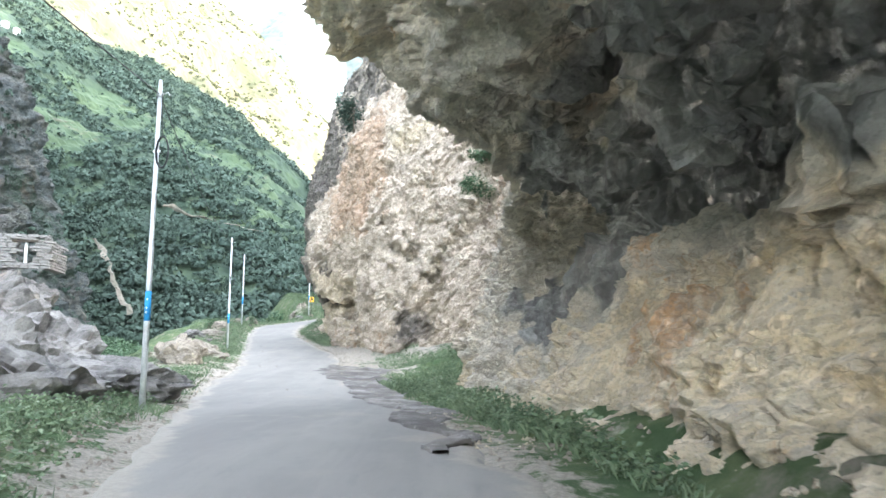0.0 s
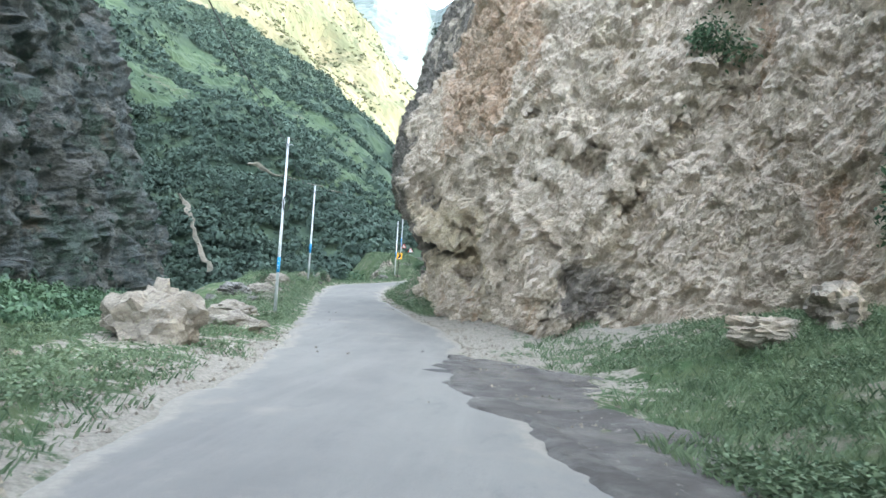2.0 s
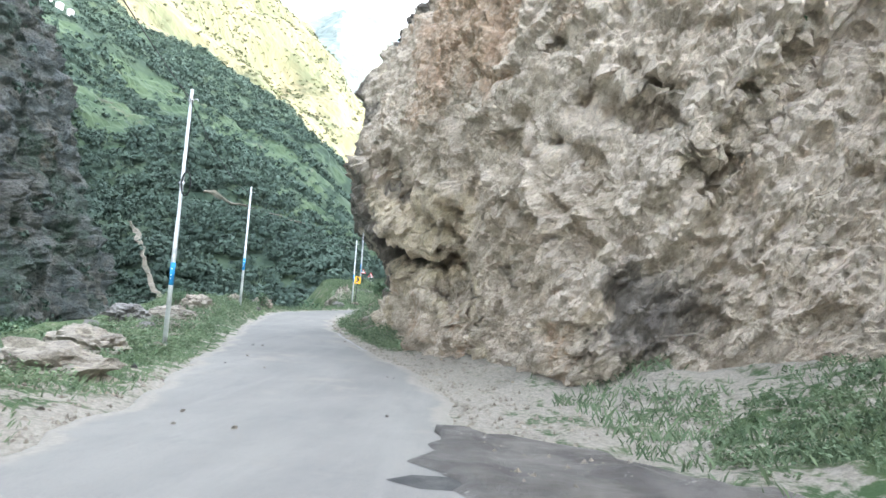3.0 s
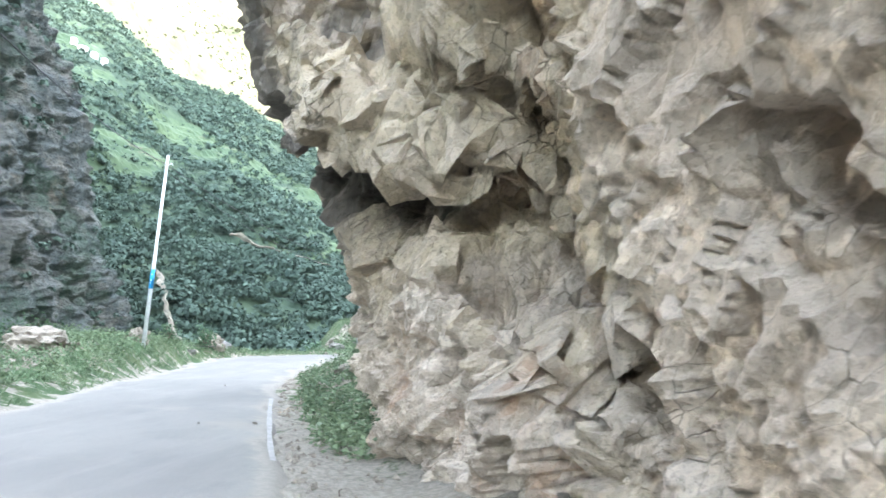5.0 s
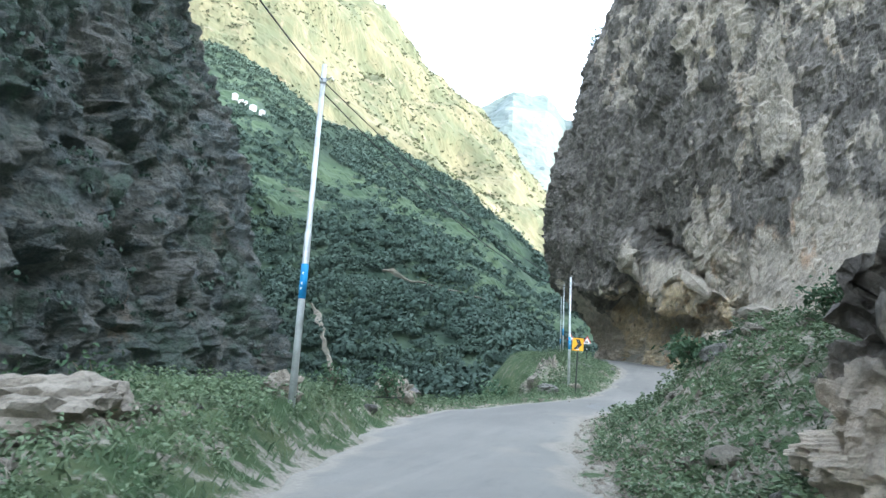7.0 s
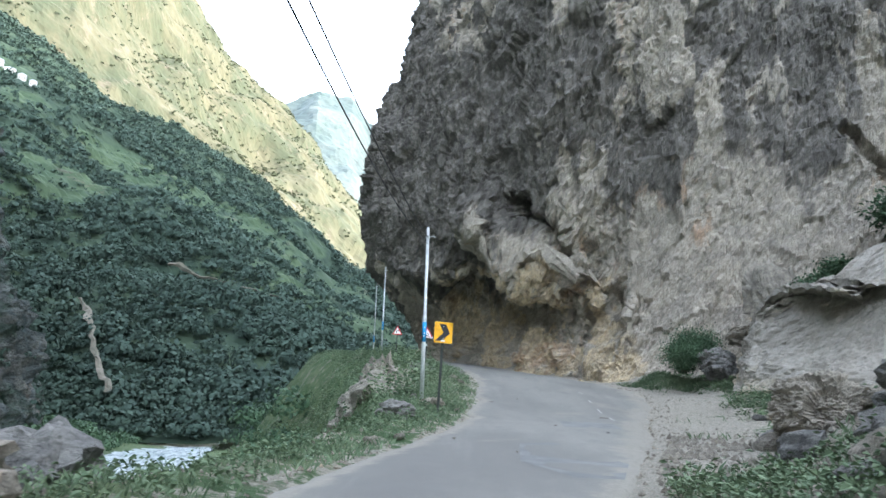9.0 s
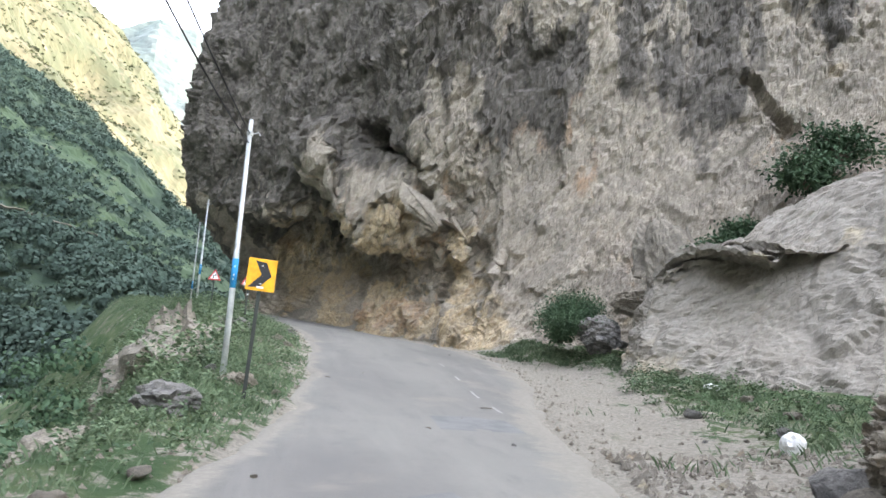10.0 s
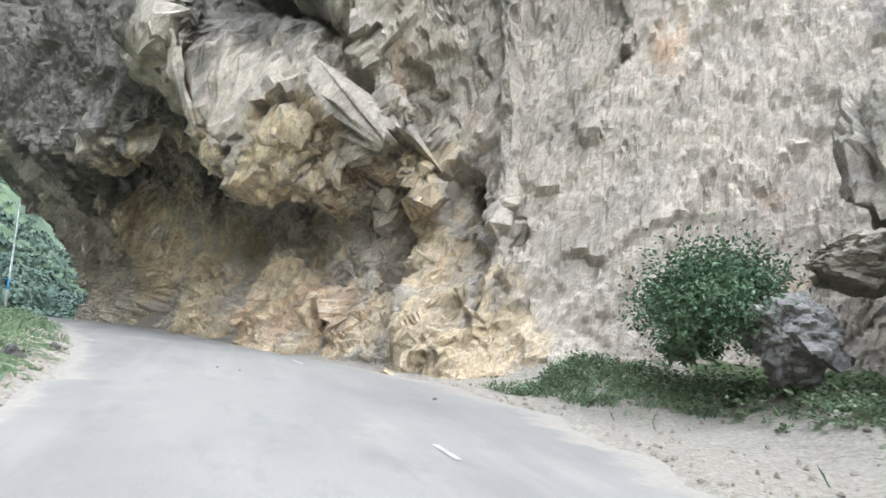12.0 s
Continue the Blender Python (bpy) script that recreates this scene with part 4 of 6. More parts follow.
# the sloping slab and debris fan before the cliff
S_LOW = [(0, -0.6), (-1.4, 0.4), (-2.8, 1.1), (-4.2, 2.0), (-6, 3.4), (-9, 5.6), (-14, 10), (-20, 16)]
S_HIGH = [(0, -0.6), (-1.2, 0.7), (-2.6, 1.7), (-3.4, 3.2), (-4.4, 4.3), (-6.0, 6.6), (-7.2, 7.4), (-12, 8)]
S_SLAB = [(0, -0.6), (-0.6, 0.6), (-1.5, 1.4), (-2.0, 2.5), (-2.8, 3.4), (-3.8, 4.6), (-4.8, 5.0), (-8, 5)]
S_TIP = [(0, -0.6), (-0.2, 0.7), (-0.5, 1.3), (-0.8, 2.0), (-1.2, 2.6), (-1.9, 3.0), (-2.8, 3.1), (-4.5, 2.6)]
cliff("slab_rock", [
    (12, 66, 7, S_LOW), (3.0, 71, 4.6, S_LOW), (0.8, 77, 4.4, S_LOW), (0.9, 81, 4.8, S_LOW), (0.6, 84.5, 5.3, S_HIGH), (-0.8, 86.8, 5.5, S_HIGH), (-2.4, 88.8, 5.8, S_SLAB), (-3.4, 90.6, 6.1, S_TIP), (-3.1, 92.0, 6.4, S_TIP), (-1.0, 93.0, 6.8, S_TIP), (6, 94, 7.5, S_TIP)],
    360, 150, M_SLAB, 37, "pale sloping rock slab above a fan of debris", big=3.0, amp=0.18, pit=0.03, chip=0.03, grain=0.04, bed=0.1, dip=(0.3, 0.85, 0.1), flat=2.0)

# ---------------------------------------------------------------- the gorge, slopes and mountains
O = np.array([-8.0, 45.0, 3.0])


def polar(az, dist, z):
    az = np.radians(az)
    return np.stack([O[0] + dist * np.sin(az), O[1] + dist * np.cos(az), z], -1)


def hillside(name, az, ridge_el, ridge_d, base_d, base_z, nu, nv, rough, seed, material, label, bulge=0.0, terrace=0.0):
    a = np.linspace(az[0], az[-1], nu)
    el, rd, bd, bz = (np.interp(a, az, q) for q in (ridge_el, ridge_d, base_d, base_z))
    top = polar(a, rd, O[2] + rd * np.tan(np.radians(el)))
    bot = polar(a, bd, bz)
    v = np.linspace(0, 1, nv)[None, :, None]
    P = bot[:, None] * (1 - v) + top[:, None] * v
    P[..., 2] += bulge * (np.sin(np.pi * v[..., 0])) * (top[:, None, 2] - bot[:, None, 2])
    fade = np.clip(np.linspace(0, 1.0, nv) * 6, 0.15, 1)[None, :]
    size = rough * 7
    n = normals_of(P)
    d = rough * (fbm(P / size, 6, seed, 0.55) + 0.5 * (1 - 2 * np.abs(vnoise(P * np.array([1, 1, 0.35]) / (size * 0.8), seed + 5))))
    if terrace:
        patch = smooth01((fbm(P / 90, 3, seed + 9) + 0.25) / 0.4)
        d = d + terrace * patch * ((P[..., 2] / (terrace * 3.2)) % 1.0 - 0.5)
    P = P + n * (d * fade)[..., None] * 0.8
    return tagged(sheet(name, P, material, smooth=False, flip=True), label, "mountain", kind="structure"), P


# dark wall of the gorge across the river
G_WALL = [(0, -8), (-4, 12), (-7, 30), (-12, 48), (-19, 78), (-32, 112), (-60, 150), (-120, 210)]
G_SPUR = [(17, -8), (12, 12), (5, 30), (0, 48), (-11, 78), (-27, 112), (-50, 150), (-110, 210)]
W = [(-95, -260, G_WALL), (-78, -60, G_WALL), (-74, 60, G_WALL), (-92, 150, G_WALL), (-118, 224, G_SPUR), (-136, 246, G_SPUR), (-190, 262, G_SPUR), (-330, 300, G_WALL), (-520, 360, G_WALL)]
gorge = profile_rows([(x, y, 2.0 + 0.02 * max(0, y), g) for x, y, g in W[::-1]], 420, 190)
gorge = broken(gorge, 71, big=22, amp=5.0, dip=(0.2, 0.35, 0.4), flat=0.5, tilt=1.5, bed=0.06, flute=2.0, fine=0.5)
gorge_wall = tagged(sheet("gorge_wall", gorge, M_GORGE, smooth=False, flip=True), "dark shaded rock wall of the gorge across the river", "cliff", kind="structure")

slope, SLOPE_P = hillside("valley_slope", [-75, -50, -38, -31, -25, -18.5, -15, -11.2, -9.4, -7.2, -4, 6], [30, 28, 25.7, 24, 21.3, 18.2, 16.6, 14, 12.7, 11.7, 9, 4],
    [950, 950, 950, 950, 930, 900, 900, 900, 900, 900, 900, 900], [330, 300, 280, 270, 260, 250, 240, 230, 230, 230, 240, 250], [-2, -2, -2, -2, -2, -1, 0, 2, 3, 4, 6, 8],
    240, 240, 16, 81, M_SLOPE, "green terraced valley slope in shade with woods", 0.02, 1.9)
sunny, SUNNY_P = hillside("sunlit_mountain", [-80, -50, -30, -22, -19.7, -15.5, -11.7, -10, -8, -5, 6], [48, 44, 36, 29.5, 26.4, 23.1, 20.2, 17.7, 15.6, 13, 6],
    [1900] * 11, [1050] * 11, [60, 120, 150, 120, 110, 100, 90, 80, 70, 60, 40], 300, 170, 62, 91, M_SUNNY, "steep sunlit grassy mountain flank with bare rock ribs")
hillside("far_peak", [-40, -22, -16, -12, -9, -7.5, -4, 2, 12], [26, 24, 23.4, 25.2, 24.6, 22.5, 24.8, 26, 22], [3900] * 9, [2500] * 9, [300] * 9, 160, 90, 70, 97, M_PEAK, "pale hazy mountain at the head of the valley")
sp = SLOPE_P.reshape(-1, 3)
up_slope = np.tile(np.linspace(0, 1, SLOPE_P.shape[1]), SLOPE_P.shape[0])
open_low = smooth01((0.10 - fbm(sp / 60, 4, 301)) / 0.25) * smooth01((up_slope - 0.06) / 0.08) * smooth01((0.62 - up_slope) / 0.06)
stain(slope, "meadow", np.clip(open_low + 0.6 * smooth01((-0.5 - fbm(sp / 80, 4, 305)) / 0.2) * smooth01((up_slope - 0.58) / 0.05), 0, 1))
# unseen sloping sheet, added beyond the cliffs to keep the sun off the gorge
ym = np.linspace(-900, 980, 90)
vm = np.linspace(0, 1, 40)
YM, VM = np.meshgrid(ym, vm, indexing="ij")
XM = 45 + 1000 * VM + 0.0 * YM
ZM = 12 + 1020 * VM
pm = np.stack([XM, YM, ZM], -1)
pm[..., 0] += 25 * fbm(pm / 120, 4, 101)
tagged(sheet("sun_blocker_hill", pm, M_SLOPE, smooth=False), "unseen plain slope added to block the sun from the gorge", "mountain", kind="structure")

# ---------------------------------------------------------------- river
def water_material():
    m, nt, bsdf, tc = nodes_of("white_water", 0.35)
    foam = ramp(nt, nz(nt, tc, 0.55, 8, 0.7, (1.6, 0.6, 1), None, 0.8), 0.40, 0.58)
    c = mix(nt, foam, (0.09, 0.14, 0.14), (0.46, 0.50, 0.51))
    nt.links.new(c, bsdf.inputs["Base Color"])
    bump(nt, bsdf, [(nz(nt, tc, 0.9, 8, 0.7, (1.5, 0.7, 1), None, 0.6), 0.5)], 0.8)
    return m


M_WATER = water_material()
wy = np.arange(-60, 560, 1.2)
wv = np.linspace(-1, 1, 30)
WY, WV = np.meshgrid(wy, wv, indexing="ij")
wx = np.interp(wy, [-60, 60, 110, 160, 172, 260, 360, 560], [-40, -46, -50, -60, -63, -86, -112, -170])
WX = wx[:, None] + WV * 11
wp = np.stack([WX, WY, WX * 0], -1)
river = sheet("river", np.stack([WX, WY, RIVER_Z + 0.35 * fbm(wp * 0.35, 5, 77) + 0.012 * np.clip(WY - 172, 0, None)], -1), M_WATER, flip=True)
tagged(river, "fast white mountain river in the gorge", "river", kind="structure")

rng = np.random.default_rng(7)


# ---------------------------------------------------------------- foliage helpers
def leaf_quads(base, along_v, side_v, length, width, fold=0.25):
    """One folded diamond per leaf."""
    n = len(base)
    a = along_v / (np.linalg.norm(along_v, axis=1)[:, None] + 1e-9)
    s = side_v - a * (side_v * a).sum(1)[:, None]
    s /= np.linalg.norm(s, axis=1)[:, None] + 1e-9
    up = np.cross(s, a)
    L, Wd = np.asarray(length)[:, None], np.asarray(width)[:, None]
    mid = base + a * L * 0.5 + up * Wd * fold
    tip = base + a * L - np.array([0, 0, 1.0]) * L * 0.18
    v = np.stack([base, mid + s * Wd * 0.5, tip, mid - s * Wd * 0.5], 1)
    return v.reshape(-1, 3), np.arange(n * 4).reshape(n, 4)


def rand_dirs(n, up=0.3):
    d = rng.normal(size=(n, 3))
    d /= np.linalg.norm(d, axis=1)[:, None]
    d[:, 2] = d[:, 2] * 0.7 + up
    return d


def weeds(name, xy, heights, per, leaf, material, label, broad=0.55):
    """Leafy weeds: each plant is a rosette of leaves round short stems."""
    n = len(xy)
    z = ground_height(xy[:, 0], xy[:, 1])
    i = np.repeat(np.arange(n), per)
    m = len(i)
    h = heights[i] * rng.uniform(0.05, 1.0, m)
    ang = rng.uniform(0, 2 * np.pi, m)
    rad = heights[i] * rng.uniform(0.02, 0.45, m)
    base = np.stack([xy[i, 0] + rad * np.cos(ang), xy[i, 1] + rad * np.sin(ang), z[i] + h], -1)
    d = np.stack([np.cos(ang), np.sin(ang), rng.uniform(-0.3, 0.8, m)], -1)
    L = leaf * rng.uniform(0.6, 1.4, m) * (0.6 + 0.8 * heights[i])
    v, f = leaf_quads(base, d, rand_dirs(m), L, L * broad)
    return tagged(new(name, mesh_from(name, v, f, material)), label, "plants", kind="stuff")


def blades(name, xy, height, material, label):
    n = len(xy)
    z = ground_height(xy[:, 0], xy[:, 1]) - 0.02
    b = np.stack([xy[:, 0], xy[:, 1], z], -1)
    ang = rng.uniform(0, 2 * np.pi, n)
    s = np.stack([np.cos(ang), np.sin(ang), np.zeros(n)], -1) * 0.012
    lean = np.stack([np.cos(ang * 3.3), np.sin(ang * 3.3), np.zeros(n)], -1)
    h = (height * rng.uniform(0.5, 1.3, n))[:, None]
    v = np.stack([b - s, b + s, b + lean * h * 0.25 + np.array([0, 0, 1]) * h * 0.62 + s * 0.6, b + lean * h * 0.7 + np.array([0, 0, 1]) * h], 1)
    return tagged(new(name, mesh_from(name, v.reshape(-1, 3), np.arange(n * 4).reshape(n, 4), material)), label, "grass", kind="stuff")


def patchy(n, y0, y1, side, reach, keep=0.5, seed=0, off=0.15):
    """Places beside the road, dense in patches and thin on gravel."""
    y = rng.uniform(y0, y1, n)
    d = off + reach * rng.uniform(0, 1, n) ** 1.1
    x = ROAD_L(y) - d if side < 0 else ROAD_R(y) + d
    p = np.stack([x, y, np.zeros(n)], -1)
    dens = 0.5 + 0.5 * fbm(p * 0.55, 3, 200 + seed) + 0.35 - 0.75 * gravel_amount(x, y)
    if side > 0:
        dens = np.where(x > FOOT(y) + np.where(y < 24, -0.1, 0.6), -1, dens)
    if side < 0:
        dens = np.where((y > 65) & (y < 79) & (d > 1.6), -1, dens)
    ok = dens > rng.uniform(0, 1, n) * keep + 0.25
    return np.stack([x, y], -1)[ok]


def canopy(name, centers, sizes, per, leaf, material, label, squash=0.85):
    """Woods and scrub: every crown is a ragged cluster of leaf sprays."""
    n = len(centers)
    i = np.repeat(np.arange(n), per)
    m = len(i)
    d = rng.normal(size=(m, 3))
    d /= np.linalg.norm(d, axis=1)[:, None]
    d[:, 2] = np.abs(d[:, 2]) * 1.1 - 0.25
    r = sizes[i] * rng.uniform(0.45, 1.0, m) * (0.8 + 0.35 * vnoise(d * 1.7 + centers[i] * 0.37, 5))
    base = centers[i] + d * r[:, None] * np.array([1, 1, squash]) + np.array([0, 0, 1]) * (sizes[i] * 0.55)[:, None]
    L = leaf * sizes[i] * rng.uniform(0.6, 1.3, m)
    face = d + rng.normal(size=(m, 3)) * 0.28
    lie = np.cross(face, rng.normal(size=(m, 3)))
    v, f = leaf_quads(base - lie / (np.linalg.norm(lie, axis=1)[:, None] + 1e-9) * L[:, None] * 0.5, lie, np.cross(face, lie), L, L * 0.75, 0.1)
    return tagged(new(name, mesh_from(name, v, f, material)), label, "woods", kind="stuff")


# ---------------------------------------------------------------- plants of the setting
xy = np.concatenate([patchy(3800, -6, 30, -1, 6.0, seed=1, off=0.3), patchy(2600, 30, 66, -1, 4.0, seed=2, off=0.4), patchy(2600, 66, 124, -1, 3.6, seed=3, off=0.3)])
weeds("verge_weeds", xy, rng.uniform(0.08, 0.28, len(xy)), 14, 0.09, M_LEAF, "low leafy green weeds along the outer verge")
xy = np.concatenate([patchy(3600, 1, 25, 1, 3.0, seed=4, off=0.9), patchy(1000, 47, 58, 1, 2.2, seed=6, off=0.4)])
weeds("rock_foot_weeds", xy, rng.uniform(0.10, 0.34, len(xy)), 20, 0.10, M_LEAF, "leafy green weeds at the foot of the rocks")
xy = patchy(4200, 25, 41, 1, 8.5, seed=5, off=2.6, keep=0.9)
weeds("rock_foot_weeds", xy, rng.uniform(0.06, 0.20, len(xy)), 16, 0.085, M_LEAF, "leafy green weeds at the foot of the rocks")
xy = np.concatenate([patchy(2600, 56, 72, 1, 8.0, seed=7, off=0.3, keep=0.6), patchy(900, 72, 92, 1, 8.0, seed=8, off=3.2, keep=0.8), patchy(900, 86, 97, 1, 3.4, seed=9, off=2.2, keep=0.5)])
weeds("mound_weeds", xy, rng.uniform(0.08, 0.36, len(xy)), 22, 0.09, M_LEAF, "dense green weeds over the debris mound")
xy = patchy(1900, 84, 112, -1, 9.0, seed=17, off=1.8, keep=0.3)
weeds("bank_weeds", xy, rng.uniform(0.25, 0.8, len(xy)), 16, 0.12, M_LEAF, "tall weeds over the bank below the road")
xy = np.concatenate([patchy(26000, -4, 40, -1, 6.5, seed=11, off=0.1), patchy(18000, 40, 90, -1, 4.5, seed=12, off=0.1), patchy(15000, 76, 124, -1, 4, seed=13, off=0.05)])
blades("verge_grass", xy, 0.13, M_LEAF, "short rough grass on the outer verge")
xy = np.concatenate([patchy(16000, 1, 26, 1, 3, seed=14, off=0.8), patchy(14000, 26, 41, 1, 8, seed=15, off=1.8), patchy(18000, 55, 96, 1, 8, seed=16, off=0.4)])
strip_y = rng.uniform(91.5, 97.3, 5200)
strip_x = np.interp(strip_y, [91.5, 92.9, 94.6, 97.3], [-3.4, -3.8, -4.3, -6.2]) + 1.7 * rng.uniform(0, 1, 5200) ** 0.8
keep_ = rough_noise(np.stack([strip_x, strip_y, strip_x * 0], -1) * 0.9, 3, 333) > -0.35
cliff_foot = np.stack([strip_x, strip_y], -1)[keep_]
weeds("cliff_foot_weeds", cliff_foot[:420], rng.uniform(0.06, 0.24, len(cliff_foot[:420])), 18, 0.085, M_LEAF, "low green weeds along the foot of the high cliff")
xy = np.concatenate([xy, cliff_foot])
blades("inner_grass", xy, 0.16, M_LEAF, "rough grass below the rocks")


def on_sheet(P, n, u0=0.0, u1=1.0, v0=0.0, v1=1.0):
    u, v = rng.uniform(u0, u1, n), rng.uniform(v0, v1, n)
    i, j = (u * (P.shape[0] - 2)).astype(int), (v * (P.shape[1] - 3)).astype(int)
    a, b = rng.uniform(0, 1, n)[:, None], rng.uniform(0, 1, n)[:, None]
    return P[i, j] * (1 - a) * (1 - b) + P[i + 1, j] * a * (1 - b) + P[i, j + 1] * (1 - a) * b + P[i + 1, j + 1] * a * b


def wooded(c, size, seed, cut):
    return c[fbm(c / size, 4, seed) > cut]


c = np.concatenate([wooded(on_sheet(SLOPE_P, 11000, 0.05, 1.0, 0.56, 1.0), 80, 305, -0.35), wooded(on_sheet(SLOPE_P, 3600, 0.05, 1.0, 0.26, 0.58), 60, 301, 0.12), on_sheet(SLOPE_P, 900, 0.05, 1.0, 0.2, 0.7)])
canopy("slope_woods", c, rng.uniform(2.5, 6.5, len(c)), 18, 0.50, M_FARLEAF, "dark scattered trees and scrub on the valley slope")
c = on_sheet(SLOPE_P, 3800, 0.05, 1.0, 0.2, 0.62)
canopy("terrace_scrub", c, rng.uniform(0.8, 2.2, len(c)), 7, 0.8, M_FARLEAF, "low scrub and hedges between the green terraces")
c = on_sheet(SLOPE_P, 1600, 0.05, 1.0, 0.93, 1.0)
canopy("ridge_pines", c, rng.uniform(3.0, 6.0, len(c)), 22, 0.6, M_FARLEAF, "pines along the shaded ridge", 1.5)
c = wooded(on_sheet(SLOPE_P, 3600, 0.3, 1.0, 0.0, 0.28), 40, 303, -3.0)
canopy("valley_floor_woods", c, rng.uniform(3.0, 7.5, len(c)), 52, 0.28, M_FARLEAF, "dense broadleaf wood on the lower slope")
c = on_sheet(SLOPE_P, 620, 0.5, 1.0, 0.0, 0.06)
canopy("valley_floor_woods", c, rng.uniform(2.5, 5.5, len(c)), 52, 0.28, M_FARLEAF, "broadleaf trees along the foot of the valley slope")
c = np.concatenate([wooded(on_sheet(SUNNY_P, 15000), 120, 311, 0.0), on_sheet(SUNNY_P, 3000)])
canopy("sunlit_scrub", c, rng.uniform(2.5, 7, len(c)), 8, 0.8, M_SUNLEAF, "scattered scrub on the sunlit mountain")
# trees of the gorge: on both banks of the river and at the foot of the dark wall
n = 1900
ty = rng.uniform(10, 330, n)
tx = np.interp(ty, wy, wx) - 10 - rng.uniform(0, 1, n) ** 1.3 * np.interp(ty, [10, 150, 330], [22, 30, 60])
tz = ground_height(tx, np.clip(ty, -58, 600))
c = np.stack([tx, ty, tz], -1)
canopy("far_bank_trees", c, rng.uniform(1.0, 3.2, n), 42, 0.26, M_DARKLEAF, "dense dark trees and bushes on the far bank")
n = 420
ty = rng.uniform(84, 260, n)
tx = np.interp(ty, wy, wx) + 10 + rng.uniform(0, 1, n) * np.clip(ROAD_L(np.clip(ty, 0, 165)) - 7 - np.interp(ty, wy, wx) - 10, 2, 40)
c = np.stack([tx, ty, ground_height(tx, np.clip(ty, -58, 600))], -1)
c = c[(tx > -13 - 0.27 * (ty - 63))]
n = len(c)
canopy("near_bank_trees", c, rng.uniform(1.2, 3.0, n), 220, 0.12, M_DARKLEAF, "dense green bushes on the near bank")
c = wooded(on_sheet(gorge, 6500, 0, 1, 0.0, 1.0), 45, 321, -0.15)
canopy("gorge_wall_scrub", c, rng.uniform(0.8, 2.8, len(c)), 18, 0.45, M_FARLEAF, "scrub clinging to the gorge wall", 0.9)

# ---------------------------------------------------------------- materials of the small things
def plain(name, colour, rough=0.5, metal=0.0, spots=None):
    m, nt, bsdf, tc = nodes_of(name, rough)
    bsdf.inputs["Metallic"].default_value = metal
    c = mix(nt, ramp(nt, nz(nt, tc, 6, 6, 0.7), 0.4, 0.65), colour, tuple(v * 0.75 for v in colour))
    if spots:
        c = mix(nt, ramp(nt, nz(nt, tc, 14, 7, 0.75), 0.60, 0.68), c, spots)
    nt.links.new(c, bsdf.inputs["Base Color"])
    bump(nt, bsdf, [(nz(nt, tc, 40, 5, 0.7), 0.002)], 0.5)
    return m


M_STEEL = plain("galvanised_steel", (0.62, 0.64, 0.64), 0.45, 0.35, (0.42, 0.42, 0.40))
M_BLUE = plain("blue_paint", (0.02, 0.26, 0.55), 0.5)
M_WHITE = plain("white_paint", (0.80, 0.80, 0.77), 0.5)
M_BLACK = plain("black_paint", (0.02, 0.02, 0.022), 0.5)
M_POST = plain("dark_post", (0.035, 0.04, 0.035), 0.6, 0.0, (0.10, 0.075, 0.05))
M_YELLOW = plain("yellow_sign", (0.86, 0.42, 0.015), 0.4)
M_RED = plain("red_sign", (0.62, 0.04, 0.05), 0.45)
M_RUBBER = plain("black_cable", (0.018, 0.018, 0.02), 0.6)
M_BARK = two_tone("bark", (0.10, 0.08, 0.06), (0.17, 0.14, 0.11), 8, stretch=(1, 1, 0.3))
M_PALEROCK = rock_material("pale_boulder", (0.33, 0.29, 0.235), (0.25, 0.222, 0.18), (0.125, 0.112, 0.095), (0.50, 0.38, 0.25), (0.52, 0.45, 0.32), size=0.5, dark_at=0.64, relief=0.6)
M_GREYROCK = rock_material("grey_boulder", (0.24, 0.23, 0.21), (0.165, 0.158, 0.148), (0.05, 0.05, 0.047), (0.27, 0.23, 0.18), (0.28, 0.26, 0.20), size=0.7, dark_at=0.54, relief=0.6)
M_DRYSTONE = two_tone("dry_stone", (0.25, 0.24, 0.22), (0.17, 0.165, 0.155), 3.0, third=(0.10, 0.097, 0.09), relief=0.01)
M_ROOF = two_tone("pale_roof", (0.62, 0.64, 0.66), (0.52, 0.53, 0.55), 0.8, relief=0)
M_WALL = two_tone("house_wall", (0.66, 0.64, 0.60), (0.56, 0.54, 0.50), 0.6, relief=0)
M_EARTH = two_tone("bare_earth", (0.19, 0.17, 0.135), (0.13, 0.125, 0.095), 0.12, third=(0.22, 0.20, 0.16), relief=0, fine=1.0)
M_DARKWOOD = two_tone("old_wood", (0.07, 0.06, 0.05), (0.12, 0.10, 0.085), 5)


def gz(x, y):
    return float(ground_height(np.array([x]), np.array([y]))[0])


# ---------------------------------------------------------------- boulders and stones
def boulder_mesh(name, size, seed, material, sub=4, amp=0.32, flat=1.0):
    bm = bmesh.new()
    bmesh.ops.create_icosphere(bm, subdivisions=sub, radius=1)
    v = np.array([w.co[:] for w in bm.verts])
    r = 1 + amp * 1.4 * blocks(v * 1.35 + seed * 3.7, seed, 1.2) + amp * 0.55 * blocks(v * 3.1 * np.array([1, 1, flat]) + seed, seed + 3) + amp * 0.22 * blocks(v * 7.0, seed + 6) + 0.12 * fbm(v * 1.1 + seed, 3, seed)
    if sub > 5:
        r = r + 0.05 * blocks(v * 13.0, seed + 9, 1.8) + 0.03 * fbm(v * 22.0, 3, seed + 12)
    v = v * r[:, None] * np.array(size)
    for w, q in zip(bm.verts, v):
        w.co = q
    return bm_mesh(name, bm, material)


